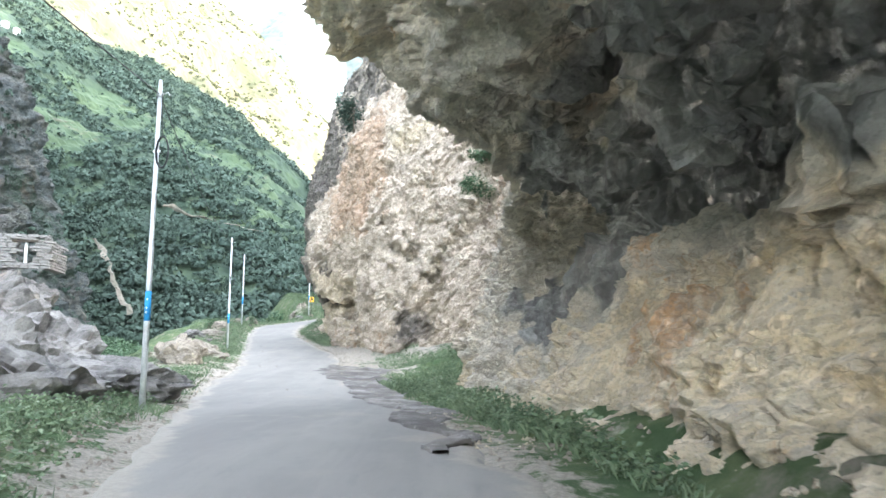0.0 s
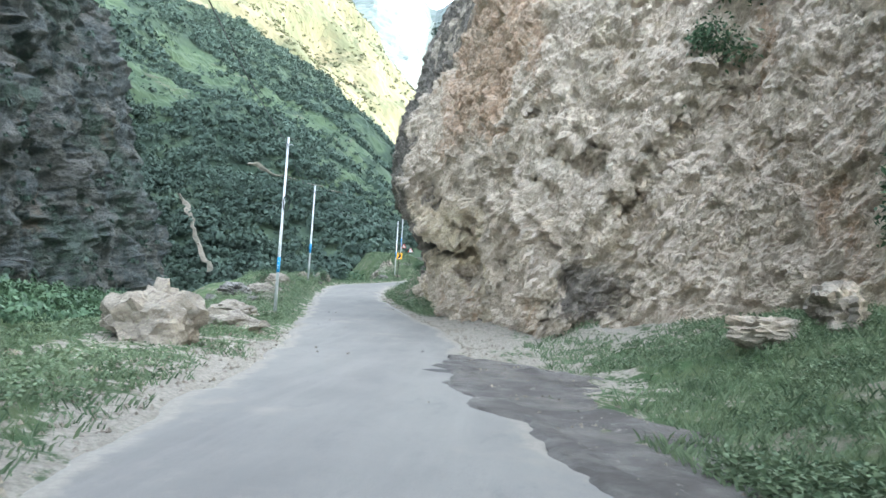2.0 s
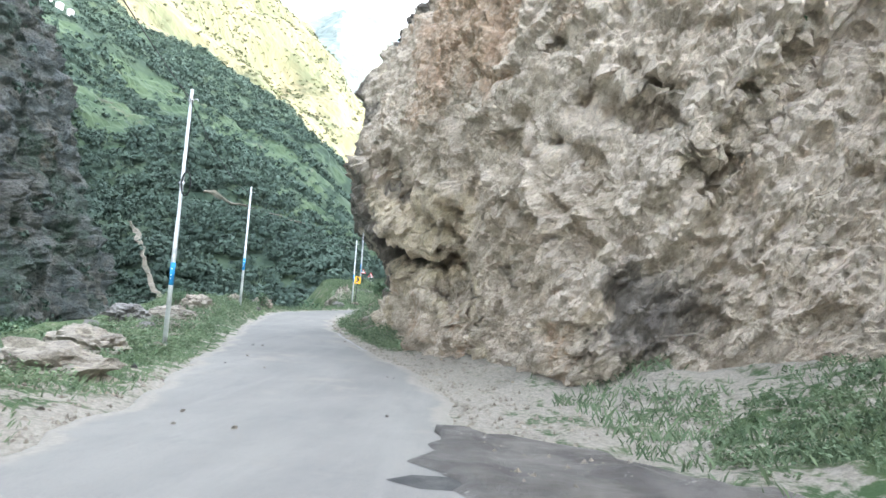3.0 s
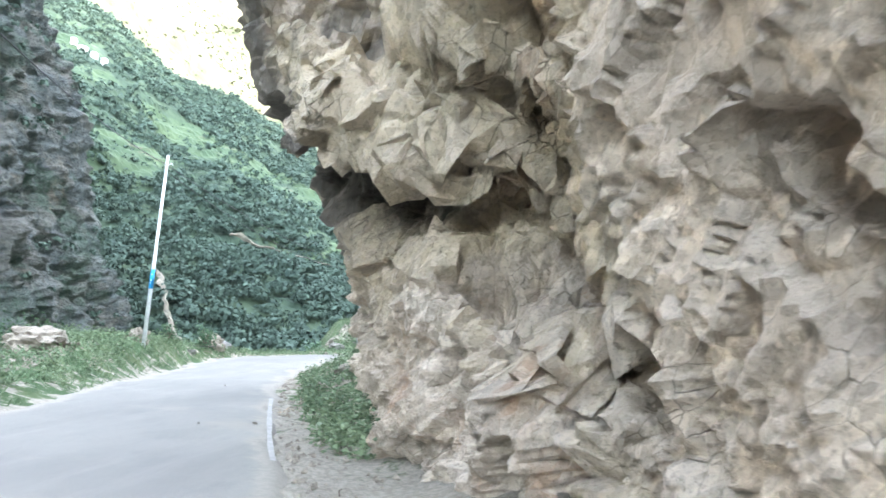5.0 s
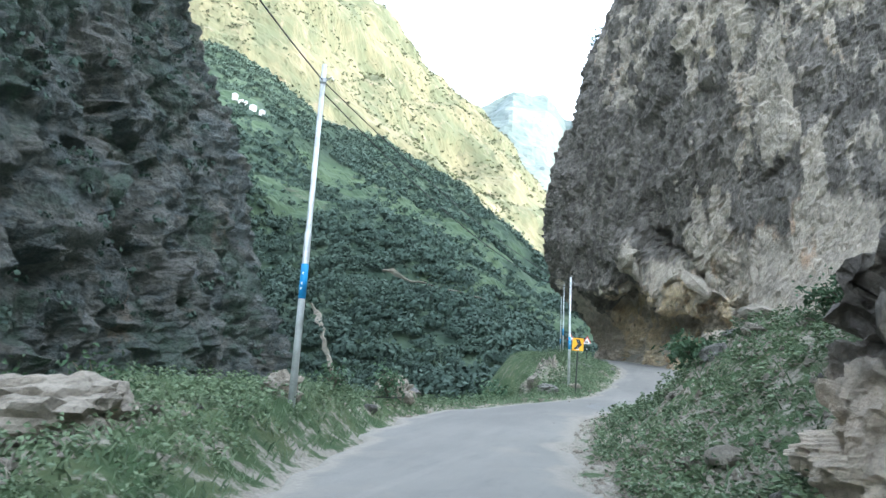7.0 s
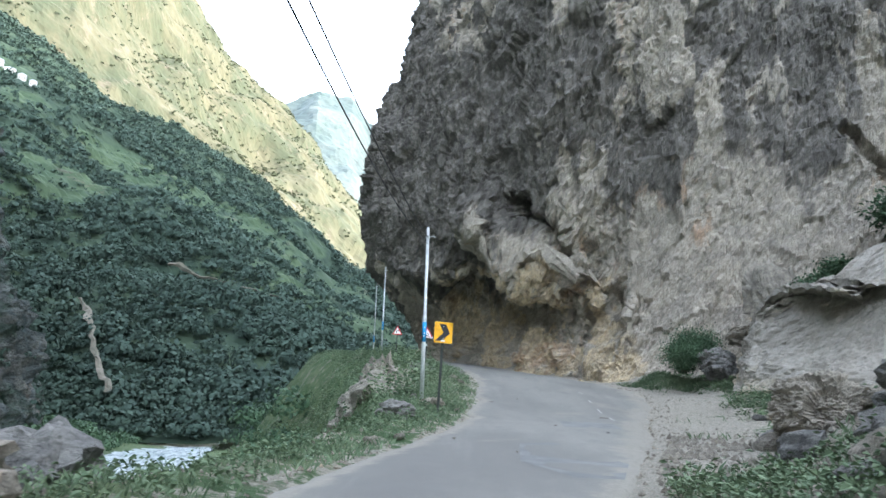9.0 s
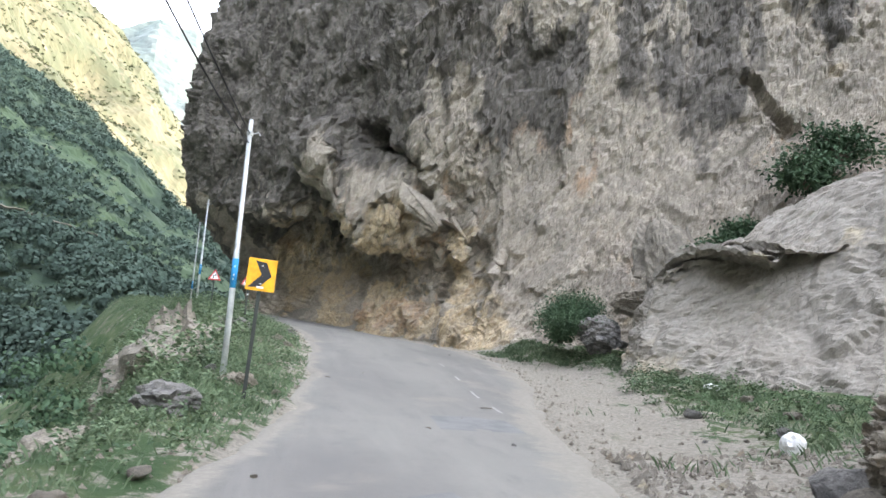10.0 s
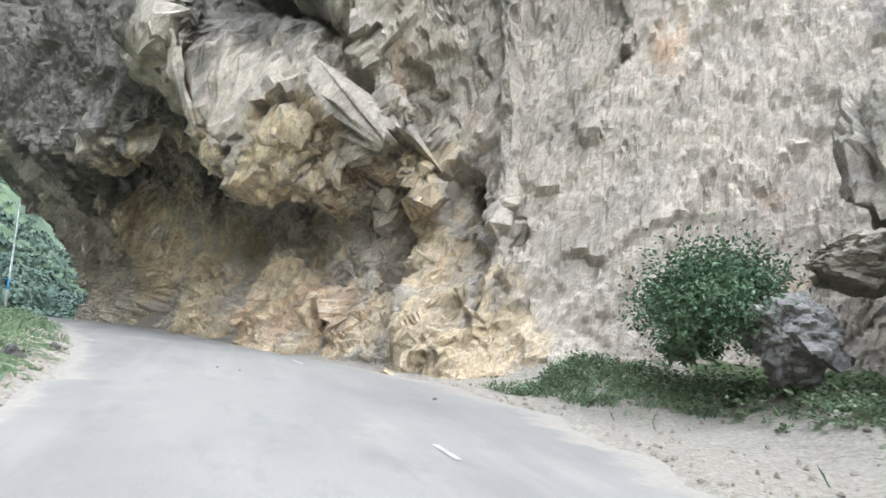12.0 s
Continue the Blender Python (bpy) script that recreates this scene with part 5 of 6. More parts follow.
def boulder(name, at, size, seed, material, label, category="boulder", turn=0.0, tilt=0.0, sub=4, group="", sink=0.35, amp=0.32, flat=1.6):
    ob = new(name, boulder_mesh(name, size, seed, material, sub, amp, flat))
    x, y = at[:2]
    z = at[2] if len(at) > 2 else gz(x, y) + size[2] * (1 - 2 * sink)
    ob.matrix_world = pose(x, y, z, tilt, 0, turn)
    return tagged(ob, label, category, group)


# the outcrop with the ruin across the verge
boulder("rock_outcrop", (-17.6, 26.5, 0.4), (4.6, 5.4, 3.6), 5, M_GREYROCK, "large grey lichen-spotted rock outcrop carrying a stone ruin", "rock", 20, 0, 6, amp=0.22)
boulder("rock_outcrop", (-13.4, 24.0, -0.7), (3.4, 3.4, 2.7), 8, M_GREYROCK, "lower grey rock outcrop with dark fissures", "rock", 70, 0, 6, amp=0.25)
boulder("rock_outcrop", (-12.6, 28.6, -1.1), (2.6, 2.0, 1.7), 9, M_BOULDER, "pale broken rock on the river side of the verge", "rock", 10, 0, 6, amp=0.25)
for at, size, seed, mat, text, turn in [
    ((-10.6, 32.0), (0.85, 0.75, 0.78), 12, M_PALEROCK, "large pale split boulder on the grassy verge", 15),
    ((-11.6, 33.4), (0.8, 0.7, 0.4), 13, M_BOULDER, "grey boulder behind the pale one on the verge", 40),
    ((-7.0, 16.6), (1.5, 0.9, 0.55), 14, M_GREYROCK, "flat grey boulder in the grass beside the pole", 30),
    ((-9.4, 20.2), (0.9, 0.7, 0.35), 15, M_PALEROCK, "low pale rock in the verge grass", -20),
    ((-6.9, 13.0), (1.25, 1.0, 0.62), 16, M_GREYROCK, "rounded grey boulder at the edge of the verge", 60),
    ((-8.6, 13.6), (0.8, 0.9, 0.5), 17, M_GREYROCK, "dark grey boulder in deep weeds", 10),
    ((-11.2, 37.6), (0.9, 0.6, 0.35), 18, M_BOULDER, "broken pale rock along the stony lip", 35),
    ((-12.4, 41.0), (0.8, 0.6, 0.35), 19, M_BOULDER, "broken pale rock along the stony lip", 80),
    ((-15.9, 60.9), (0.34, 0.30, 0.28), 20, M_PALEROCK, "pale stone block at the foot of a pole", 12),
    ((-16.5, 67.9), (0.50, 0.44, 0.42), 21, M_PALEROCK, "pale rounded boulder on the crest of the verge", 50),
    ((-15.9, 56.4), (0.80, 0.5, 0.42), 22, M_PALEROCK, "brown tilted rock on the stony verge", 75),
    ((-15.5, 52.8), (0.8, 0.5, 0.34), 23, M_BOULDER, "flat cracked rock at the edge of the drop", 30),
    ((-15.9, 50.4), (0.7, 0.7, 0.4), 24, M_GREYROCK, "grey rock at the edge of the drop", 0),
    ((-17.6, 70.6, 3.15), (0.9, 0.85, 0.85), 25, M_GREYROCK, "big rounded grey boulder at the drop to the river", 20),
    ((-14.6, 80.6), (0.42, 0.34, 0.26), 26, M_GREYROCK, "grey angular boulder in the grass by the sign", 30),
    ((-16.2, 81.8), (0.60, 0.55, 0.50), 27, M_BOULDER, "dark boulder at the edge of the bank", 55),
    ((-13.9, 83.5), (0.26, 0.22, 0.16), 28, M_PALEROCK, "pale stone at the foot of the sign post", 0),
    ((-7.0, 73.6), (0.55, 0.45, 0.36), 32, M_GREYROCK, "grey broken boulder on the rubble heap", 40),
    ((-8.0, 66.2), (0.62, 0.5, 0.42), 33, M_BOULDER, "brown rock half buried in the weedy mound", 25),
    ((-8.9, 67.6), (0.5, 0.4, 0.4), 34, M_PALEROCK, "pale rock on the weedy mound", 70),
    ((-5.4, 66.6), (0.7, 0.5, 0.5), 35, M_BOULDER, "pale rock high on the weedy mound", 5),
    ((1.7, 32.9), (1.25, 0.38, 0.30), 36, M_PALEROCK, "long pale slab lying in the weeds below the face", 35),
    ((3.0, 33.2), (0.8, 0.5, 0.5), 37, M_PALEROCK, "tilted pale slab below the rock face", 50),
]:
    boulder("boulder", at, size, seed, mat, text, turn=turn)
boulder("boulder", (-7.6, 75.1), (0.80, 0.72, 0.60), 31, M_PALEROCK, "big pale rounded boulder on the rubble heap", turn=10, sub=6, amp=0.16)
boulder("bank_rock", (-15.6, 89.6, 4.0), (1.7, 3.6, 2.3), 47, M_BOULDER, "rocky brown bank with tufts of grass below the road", "rock", 8, 0, 5, amp=0.2)
boulder("bank_rock", (-15.4, 95.0, 5.2), (1.4, 3.0, 1.6), 48, M_GREYROCK, "grey stone edging of the bank below the road", "rock", 12, 0, 5, amp=0.2)
# the leaning blocks and hollow at the foot of the cliff
boulder("leaning_block", (-0.5, 93.5, 9.2), (1.1, 0.8, 2.1), 41, M_BOULDER, "tall brown block leaning on the cliff above a hollow", "rock", 20, -14, 5, amp=0.25)
boulder("leaning_block", (-2.0, 93.3, 8.2), (0.75, 0.55, 0.40), 42, M_PALEROCK, "flat pale slab roofing a dark hollow", "rock", -25, -10, 5, amp=0.25)
boulder("leaning_block", (-2.9, 93.7, 7.1), (0.95, 0.6, 0.6), 46, M_GREYROCK, "smooth dark grey block below the hollow", "rock", 30, 0, 5, amp=0.24)
boulder("leaning_block", (-1.0, 93.0, 6.7), (0.7, 0.5, 0.4), 44, M_PALEROCK, "pale block at the mouth of the hollow", "rock", 10, 0, 4)

# loose stones, each one its own
stone_kinds = [boulder_mesh("stone", (1, 0.75, 0.5), 50 + k, (M_PALEROCK, M_BOULDER, M_GREYROCK)[k % 3], 2, 0.3) for k in range(6)]


def scatter_stones(n, xs, ys, lo, hi, label, group):
    for k in range(n):
        x, y = xs(), ys()
        x = x(y) if callable(x) else x
        s = lo + (hi - lo) * random.random() ** 2.2
        ob = new("stone", stone_kinds[random.randrange(6)])
        z = road_top(x, y) if ROAD_L(y) < x < ROAD_R(y) else gz(x, y)
        ob.matrix_world = pose(x, y, float(z) + s * 0.22, random.uniform(-15, 15), random.uniform(-15, 15), random.uniform(0, 360)) @ Matrix.Diagonal((s, s, s, 1))
        tagged(ob, label, "stone", group)


random.seed(4)
scatter_stones(46, lambda: (lambda y: ROAD_R(y) + random.uniform(1.8, 4.6)), lambda: random.uniform(69.5, 77), 0.10, 0.42, "pale angular stone on the rubble heap", "rubble heap stones")
scatter_stones(60, lambda: (lambda y: ROAD_R(y) + random.uniform(0.3, 4.5)), lambda: random.uniform(56, 70), 0.06, 0.28, "pale angular stone on the debris mound", "mound stones")
scatter_stones(46, lambda: (lambda y: ROAD_R(y) + random.uniform(2.5, 8.0)), lambda: random.uniform(80, 92), 0.05, 0.2, "pale stone on the gravel fan", "gravel fan stones")
scatter_stones(60, lambda: (lambda y: ROAD_L(y) - random.uniform(0.1, 3.2)), lambda: random.uniform(28, 100), 0.05, 0.22, "pale stone on the verge", "verge stones")
scatter_stones(30, lambda: (lambda y: ROAD_L(y) - random.uniform(1.5, 5.0)), lambda: random.uniform(48, 58), 0.10, 0.35, "broken pale stone on the stony lip of the verge", "lip stones")
scatter_stones(26, lambda: (lambda y: random.uniform(ROAD_L(y) + 0.4, ROAD_R(y) - 0.3)), lambda: random.uniform(22, 100), 0.02, 0.05, "small dark stone lying on the asphalt", "stones on the road")
scatter_stones(30, lambda: (lambda y: FOOT(y) - random.uniform(0.0, 0.5)), lambda: random.uniform(40, 50), 0.05, 0.16, "stone fallen at the foot of the rock", "fallen stones")
boulder("white_stone", (-6.1, 79.4), (0.17, 0.16, 0.2), 61, M_WHITE, "whitewashed stone block on the gravel shoulder", "stone", sub=3, sink=0.15, amp=0.15)
boulder("white_stone", (-2.6, 87.4), (0.20, 0.11, 0.10), 62, M_WHITE, "whitish stone on the gravel fan", "stone", sub=3, sink=0.2, amp=0.2)


def chips(name, xy, lo, hi, material, label):
    """Small gravel as little broken tetrahedra-like chips, joined."""
    n = len(xy)
    z = ground_height(xy[:, 0], xy[:, 1])
    s = lo + (hi - lo) * rng.uniform(0, 1, n) ** 3
    c = np.stack([xy[:, 0], xy[:, 1], z + s * 0.15], -1)
    dirs = np.array([(1, 0, -0.2), (-0.5, 0.85, -0.2), (-0.5, -0.85, -0.2), (0.1, 0.1, 0.75), (-0.2, 0.1, -0.6)])
    ang = rng.uniform(0, 6.28, n)
    ca, sa = np.cos(ang)[:, None], np.sin(ang)[:, None]
    d = np.repeat(dirs[None], n, 0) * rng.uniform(0.6, 1.3, (n, 5, 1))
    d = np.stack([d[..., 0] * ca - d[..., 1] * sa, d[..., 0] * sa + d[..., 1] * ca, d[..., 2]], -1)
    v = c[:, None] + d * s[:, None, None]
    f = np.array([(0, 1, 3), (1, 2, 3), (2, 0, 3), (1, 0, 4), (2, 1, 4), (0, 2, 4)])
    faces = (np.arange(n)[:, None, None] * 5 + f[None]).reshape(-1, 3)
    return tagged(new(name, mesh_from(name, v.reshape(-1, 3), faces, material)), label, "gravel", kind="stuff")


def beside(n, y0, y1, side, reach, off=0.0):
    y = rng.uniform(y0, y1, n)
    d = off + reach * rng.uniform(0, 1, n) ** 1.5
    x = ROAD_L(y) - d if side < 0 else np.minimum(ROAD_R(y) + d, FOOT(y) + 0.3)
    return np.stack([x, y], -1)


chips("shoulder_gravel", np.concatenate([beside(2600, 4, 40, -1, 1.6, -0.05), beside(2600, 66, 120, -1, 1.6, -0.05), beside(6000, 8, 60, 1, 1.8, -0.05), beside(5500, 56, 98, 1, 7.5)]), 0.010, 0.06, M_PALEROCK, "loose pale gravel along both road shoulders")
chips("mound_rubble", np.concatenate([beside(6500, 57, 80, 1, 7.0, 0.3), beside(900, 47, 58, -1, 3.5, 1.2)]), 0.03, 0.12, M_BOULDER, "loose broken rubble on the mound and the verge lip")


# ---------------------------------------------------------------- the dry stone ruin
def stone_block(seed):
    r = random.Random(seed)
    bm = bmesh.new()
    bmesh.ops.create_cube(bm, size=1)
    bmesh.ops.bevel(bm, geom=bm.edges[:], offset=0.14, segments=1, affect="EDGES")
    for v in bm.verts:
        v.co += Vector((r.uniform(-0.07, 0.07), r.uniform(-0.07, 0.07), r.uniform(-0.09, 0.09)))
    return bm_mesh("stone", bm, M_DRYSTONE)


def stone_ruin(at, turn):
    ruin = new("stone_ruin")
    ruin.matrix_world = pose(*at, 0, 0, turn)
    kinds = [stone_block(k) for k in range(7)]
    r = random.Random(3)

    def wall(x0, y0, x1, y1, rows, gap=None):
        length = math.hypot(x1 - x0, y1 - y0)
        ang = math.degrees(math.atan2(y1 - y0, x1 - x0))
        for row in range(rows):
            s = -r.uniform(0, 0.15)
            while s < length:
                w = r.uniform(0.18, 0.42)
                mid = s + w / 2
                ragged = row > rows - 4 and r.random() < 0.3
                if not ragged and not (gap and gap[0] < mid < gap[1] and gap[2] <= row < gap[3]):
                    ob = new("stone", kinds[r.randrange(7)])
                    ob.parent = ruin
                    ob.matrix_basis = pose(x0 + (x1 - x0) * mid / length, y0 + (y1 - y0) * mid / length, 0.05 + row * 0.1, r.uniform(-4, 4), r.uniform(-4, 4), ang + r.uniform(-6, 6)) @ Matrix.Diagonal((w, 0.32, 0.105, 1))
                s += w
    wall(-1.3, -0.9, 0.85, -0.9, 12, (1.2, 1.75, 2, 10))
    wall(0.85, -0.9, 0.85, 1.2, 10)
    wall(-1.3, -0.9, -1.3, 1.2, 10)
    for x, y, z, rot, size in [(0.1, -0.85, 1.05, 4, (0.9, 0.5, 0.08)), (-0.5, -0.7, 1.16, -8, (0.8, 0.6, 0.07)), (0.2, -0.8, 1.16, 12, (0.4, 0.3, 0.06))]:
        part("roof_slab", box(bmesh.new(), size, (x, y, z), Euler((0.05, radians(rot), 0.2)).to_matrix(), 0.015), M_DRYSTONE, ruin)
    part("post", box(bmesh.new(), (0.1, 0.1, 0.75), (0.18, -0.86, 0.55), None, 0.02), M_WHITE, ruin, "pale upright stone in the opening")
    part("lintel", box(bmesh.new(), (0.9, 0.3, 0.1), (0.2, -0.9, 0.98), None, 0.02), M_DARKWOOD, ruin, "dark wooden lintel")
    return tagged(ruin, "roofless dry stone ruin on top of the grey outcrop", "ruin")


stone_ruin((-15.0, 27.9, 4.2), 12)


# ---------------------------------------------------------------- poles and cables
def pole(at, height, lean=0.0, coil=0.0, band=(1.55, 2.1), label="tall galvanised steel pole with a blue band beside the road"):
    x, y, z = at
    p = new("utility_pole")
    p.matrix_world = pose(x, y, z - 0.3, 0, lean, 0)
    h = height + 0.3
    shaft = part("shaft", tube(bmesh.new(), [(0, 0, 0), (0, 0, h * 0.5), (0, 0, h * 0.505), (0, 0, h)], [0.058, 0.054, 0.046, 0.040], 14), M_STEEL, p, smooth=True)
    b0, b1 = band[0] + 0.3, band[1] + 0.3
    blue = part("band", tube(bmesh.new(), [(0, 0, b0), (0, 0, b1)], 0.0585, 14), M_BLUE, p, "bright blue painted band", smooth=True)
    for k, zz in enumerate((0.16, 0.24, 0.40)):
        part("mark", box(bmesh.new(), (0.022, 0.006, 0.035), (0.006 * k - 0.006, -0.0585, b0 + zz)), M_WHITE, blue, "small white painted mark")
    part("cap", tube(bmesh.new(), [(0, 0, h), (0, 0, h + 0.03)], [0.045, 0.03], 12), M_STEEL, p)
    clamp = part("clamp", tube(bmesh.new(), [(0, 0, h - 0.30), (0, 0, h - 0.22)], 0.062, 12), M_STEEL, p, "steel clamp")
    part("hook", tube(bmesh.new(), [(0.05, 0, h - 0.26), (0.16, -0.02, h - 0.22), (0.2, -0.02, h - 0.28)], 0.012, 6), M_STEEL, clamp)
    if coil:
        zc = coil + 0.3
        loop = []
        for k in range(3 * 20 + 1):
            a = 2 * math.pi * k / 20
            loop.append((0.13 + 0.115 * math.cos(a) + 0.006 * math.sin(a * 0.37), -0.075 + 0.012 * math.sin(a * 0.61), zc + 0.30 * math.sin(a)))
        part("cable_coil", tube(bmesh.new(), loop, 0.014, 6), M_RUBBER, p, "black spare cable wound in a long loop", smooth=True)
        part("coil_bracket", box(bmesh.new(), (0.14, 0.03, 0.05), (0.02, -0.055, zc + 0.02), None, 0.005), M_STEEL, p)
        part("drop_cable", tube(bmesh.new(), [(0.06, -0.05, h - 0.26), (0.09, -0.06, (zc + h) / 2), (0.12, -0.07, zc + 0.3)], 0.010, 6), M_RUBBER, p)
    return tagged(p, label, "pole", "poles along the road")


POLES = [((-5.37, 14.3, 0.6), 5.98, 4.72), ((-11.95, 43.86, 1.26), 6.45, 4.05), ((-15.43, 60.4, 3.3), 5.4, 0), ((-14.22, 84.2, 5.0), 4.75, 0), ((-18.3, 113.0, 9.0), 5.75, 0), ((-20.4, 127.0, 10.4), 5.9, 0)]
for at, h, coil in POLES:
    pole((at[0], at[1], min(at[2], gz(at[0], at[1]) + 0.05)), h + max(0, at[2] - gz(at[0], at[1]) - 0.05), 0, coil)


def hang(name, a, b, sag, label, r=0.011):
    a, b = Vector(a), Vector(b)
    pts = [a.lerp(b, k / 24) - Vector((0, 0, sag * 4 * (k / 24) * (1 - k / 24))) for k in range(25)]
    ob = new(name, bm_mesh(name, tube(bmesh.new(), pts, r, 5), M_RUBBER, True))
    return tagged(ob, label, "cable", "overhead cables")


tops = [(-6.2, -26, 7.2)] + [(at[0], at[1], at[2] + h - 0.26) for at, h, c in POLES]
for a, b in zip(tops, tops[1:]):
    hang("overhead_cable", a, b, 0.45, "thin black overhead cable slung between the poles")
hang("overhead_cable", (-15.43, 60.4, 8.25), (-14.22, 84.2, 9.3), 0.7, "second thin black cable slung lower between the poles")
hang("overhead_cable", (-60, 20, 3.4), (-15.6, 66, 3.5), 0.5, "thin cable running down across the gorge", 0.012)


# ---------------------------------------------------------------- signs
def flat_shape(pts, y, thick):
    bm = bmesh.new()
    front = [bm.verts.new((x, y, z)) for x, z in pts]
    back = [bm.verts.new((x, y + thick, z)) for x, z in pts]
    bm.faces.new(front)
    bm.faces.new(back[::-1])
    for k in range(len(pts)):
        j = (k + 1) % len(pts)
        bm.faces.new((front[j], front[k], back[k], back[j]))
    bmesh.ops.recalc_face_normals(bm, faces=bm.faces[:])
    return bm


def chevron_sign(at, turn):
    s = new("chevron_sign")
    s.matrix_world = pose(*at, 0, 2.2, turn)
    part("post", box(bmesh.new(), (0.06, 0.06, 1.95), (0, 0.03, 0.775), None, 0.006), M_POST, s, "dark painted steel post")
    plate = part("plate", box(bmesh.new(), (0.47, 0.012, 0.54), (0, -0.012, 1.83), None, 0.004), M_YELLOW, s, "square yellow sign plate")
    part("arrow", flat_shape([(-0.12, 2.06), (0.06, 2.04), (0.165, 1.82), (-0.02, 1.62), (-0.20, 1.61), (0.0, 1.83)], -0.0225, 0.004), M_BLACK, plate, "black chevron")
    part("scratch", flat_shape([(-0.06, 1.635), (0.05, 1.64), (0.06, 1.605), (-0.05, 1.60)], -0.0235, 0.002), M_WHITE, plate, "worn whitish scrape")
    for z in (1.68, 1.98):
        part("bolt", tube(bmesh.new(), [(0, -0.02, z), (0, -0.027, z)], 0.012, 8), M_STEEL, plate)
    return tagged(s, "yellow sign with a black chevron on a dark post", "sign")


def warning_sign(at, turn, kind, label):
    s = new("warning_sign")
    s.matrix_world = pose(*at, 0, 1.0, turn)
    part("post", box(bmesh.new(), (0.05, 0.05, 1.75), (0, 0.03, 0.675), None, 0.005), M_POST, s, "dark steel post")
    plate = part("plate", flat_shape([(-0.27, 1.03), (0.27, 1.03), (0.0, 1.50)], -0.012, 0.012), M_RED, s, "red bordered triangular plate")
    part("field", flat_shape([(-0.19, 1.075), (0.19, 1.075), (0.0, 1.41)], -0.016, 0.003), M_WHITE, plate, "white field")
    if kind == "slope":
        part("symbol", flat_shape([(-0.14, 1.10), (0.13, 1.10), (-0.12, 1.20)], -0.020, 0.003), M_BLACK, plate, "black slope symbol")
        part("symbol", flat_shape([(-0.03, 1.21), (0.07, 1.17), (0.08, 1.20), (0.0, 1.25)], -0.020, 0.003), M_BLACK, plate, "black vehicle symbol")
        part("lower_edge", box(bmesh.new(), (0.46, 0.006, 0.035), (0.03, -0.02, 1.045)), M_WHITE, plate, "worn white lower edge")
        part("reflector", tube(bmesh.new(), [(0, 0.0, 0.72), (0, -0.012, 0.72)], 0.035, 12), M_WHITE, s, "round white reflector")
    else:
        part("symbol", flat_shape([(-0.07, 1.10), (-0.03, 1.10), (-0.03, 1.20), (0.03, 1.23), (0.03, 1.20), (0.09, 1.25), (0.03, 1.30), (0.03, 1.27), (-0.07, 1.22)], -0.020, 0.003), M_BLACK, plate, "black bend arrow")
    return tagged(s, label, "sign")


chevron_sign((-13.72, 82.5, gz(-13.72, 82.5) - 0.1 + max(0, 4.85 - gz(-13.72, 82.5)) * 0.9), 6)
warning_sign((-14.65, 96.0, 7.0), 8, "slope", "red and white triangular steep slope sign on a dark post")
warning_sign((-16.6, 104.0, 8.1), 8, "bend", "red and white triangular bend sign on a dark post")

# ---------------------------------------------------------------- marks on the road
M_LINE = two_tone("road_paint", (0.34, 0.33, 0.31), (0.27, 0.262, 0.242), 6.0, third=(0.21, 0.202, 0.185), relief=0.002)


def strip(name, pts, width, material, label, category, lift=0.008):
    p = np.array(pts, float)
    t = np.gradient(p, axis=0)
    t /= np.linalg.norm(t, axis=1)[:, None]
    n = np.stack([-t[:, 1], t[:, 0]], -1)
    w = (width * 0.5 * (1 + 0.25 * vnoise(np.c_[p * 2.3, p[:, 0] * 0], 5)))[:, None]
    a, b = p + n * w, p - n * w
    z = lambda q: np.array([float(road_top(x, y)) for x, y in q]) + lift
    P = np.stack([np.c_[a, z(a)], np.c_[b, z(b)]], 1)
    return tagged(sheet(name, P, material, flip=False), label, category, kind="structure")


ys = np.arange(48.0, 54.5, 0.25)
strip("edge_line", np.c_[ROAD_R(ys) - 0.15, ys], 0.07, M_LINE, "worn white line along the inner road edge", "marking")
for k, (y0, y1) in enumerate([(83.6, 84.4), (85.6, 86.6), (88.2, 88.9), (91, 91.6), (98.6, 99.8), (103.6, 105)]):
    ys = np.arange(y0, y1 + 0.01, 0.1)
    strip("centre_line", np.c_[np.interp(ys, [80, 86, 91, 100, 105], [-9.2, -9.05, -8.75, -9.2, -9.9]), ys], 0.065, M_LINE, "worn white dash of the centre line", "marking")


def lying_patch(name, outline, material, label, lift=0.006):
    bm = bmesh.new()
    vs = [bm.verts.new((x, y, float(road_top(x, y)) + lift)) for x, y in outline]
    bm.faces.new(vs)
    bmesh.ops.triangulate(bm, faces=bm.faces[:])
    return tagged(new(name, bm_mesh(name, bm, material)), label, "patch", kind="structure")


M_PATCH = two_tone("asphalt_patch", (0.155, 0.155, 0.15), (0.20, 0.198, 0.19), 2.0, relief=0.006, fine=60)
lying_patch("road_patch", [(-10.8, 80.9), (-9.4, 81.2), (-9.35, 82.6), (-10.0, 82.7), (-10.7, 82.4)], M_PATCH, "slightly darker repaired patch of asphalt")
lying_patch("pothole", [(-5.2, 32.2), (-4.9, 31.95), (-4.5, 32.0), (-4.3, 32.3), (-4.6, 32.55), (-5.0, 32.5)], two_tone("pothole_dark", (0.05, 0.05, 0.048), (0.09, 0.088, 0.08), 3.0), "dark shallow pothole in the asphalt")
lying_patch("road_patch", [(-11.3, 72.2), (-10.9, 73.8), (-11.6, 76.4), (-12.2, 76.0), (-12.4, 73.4), (-11.9, 72.0)], M_PATCH, "worn darker asphalt in the wheel track")


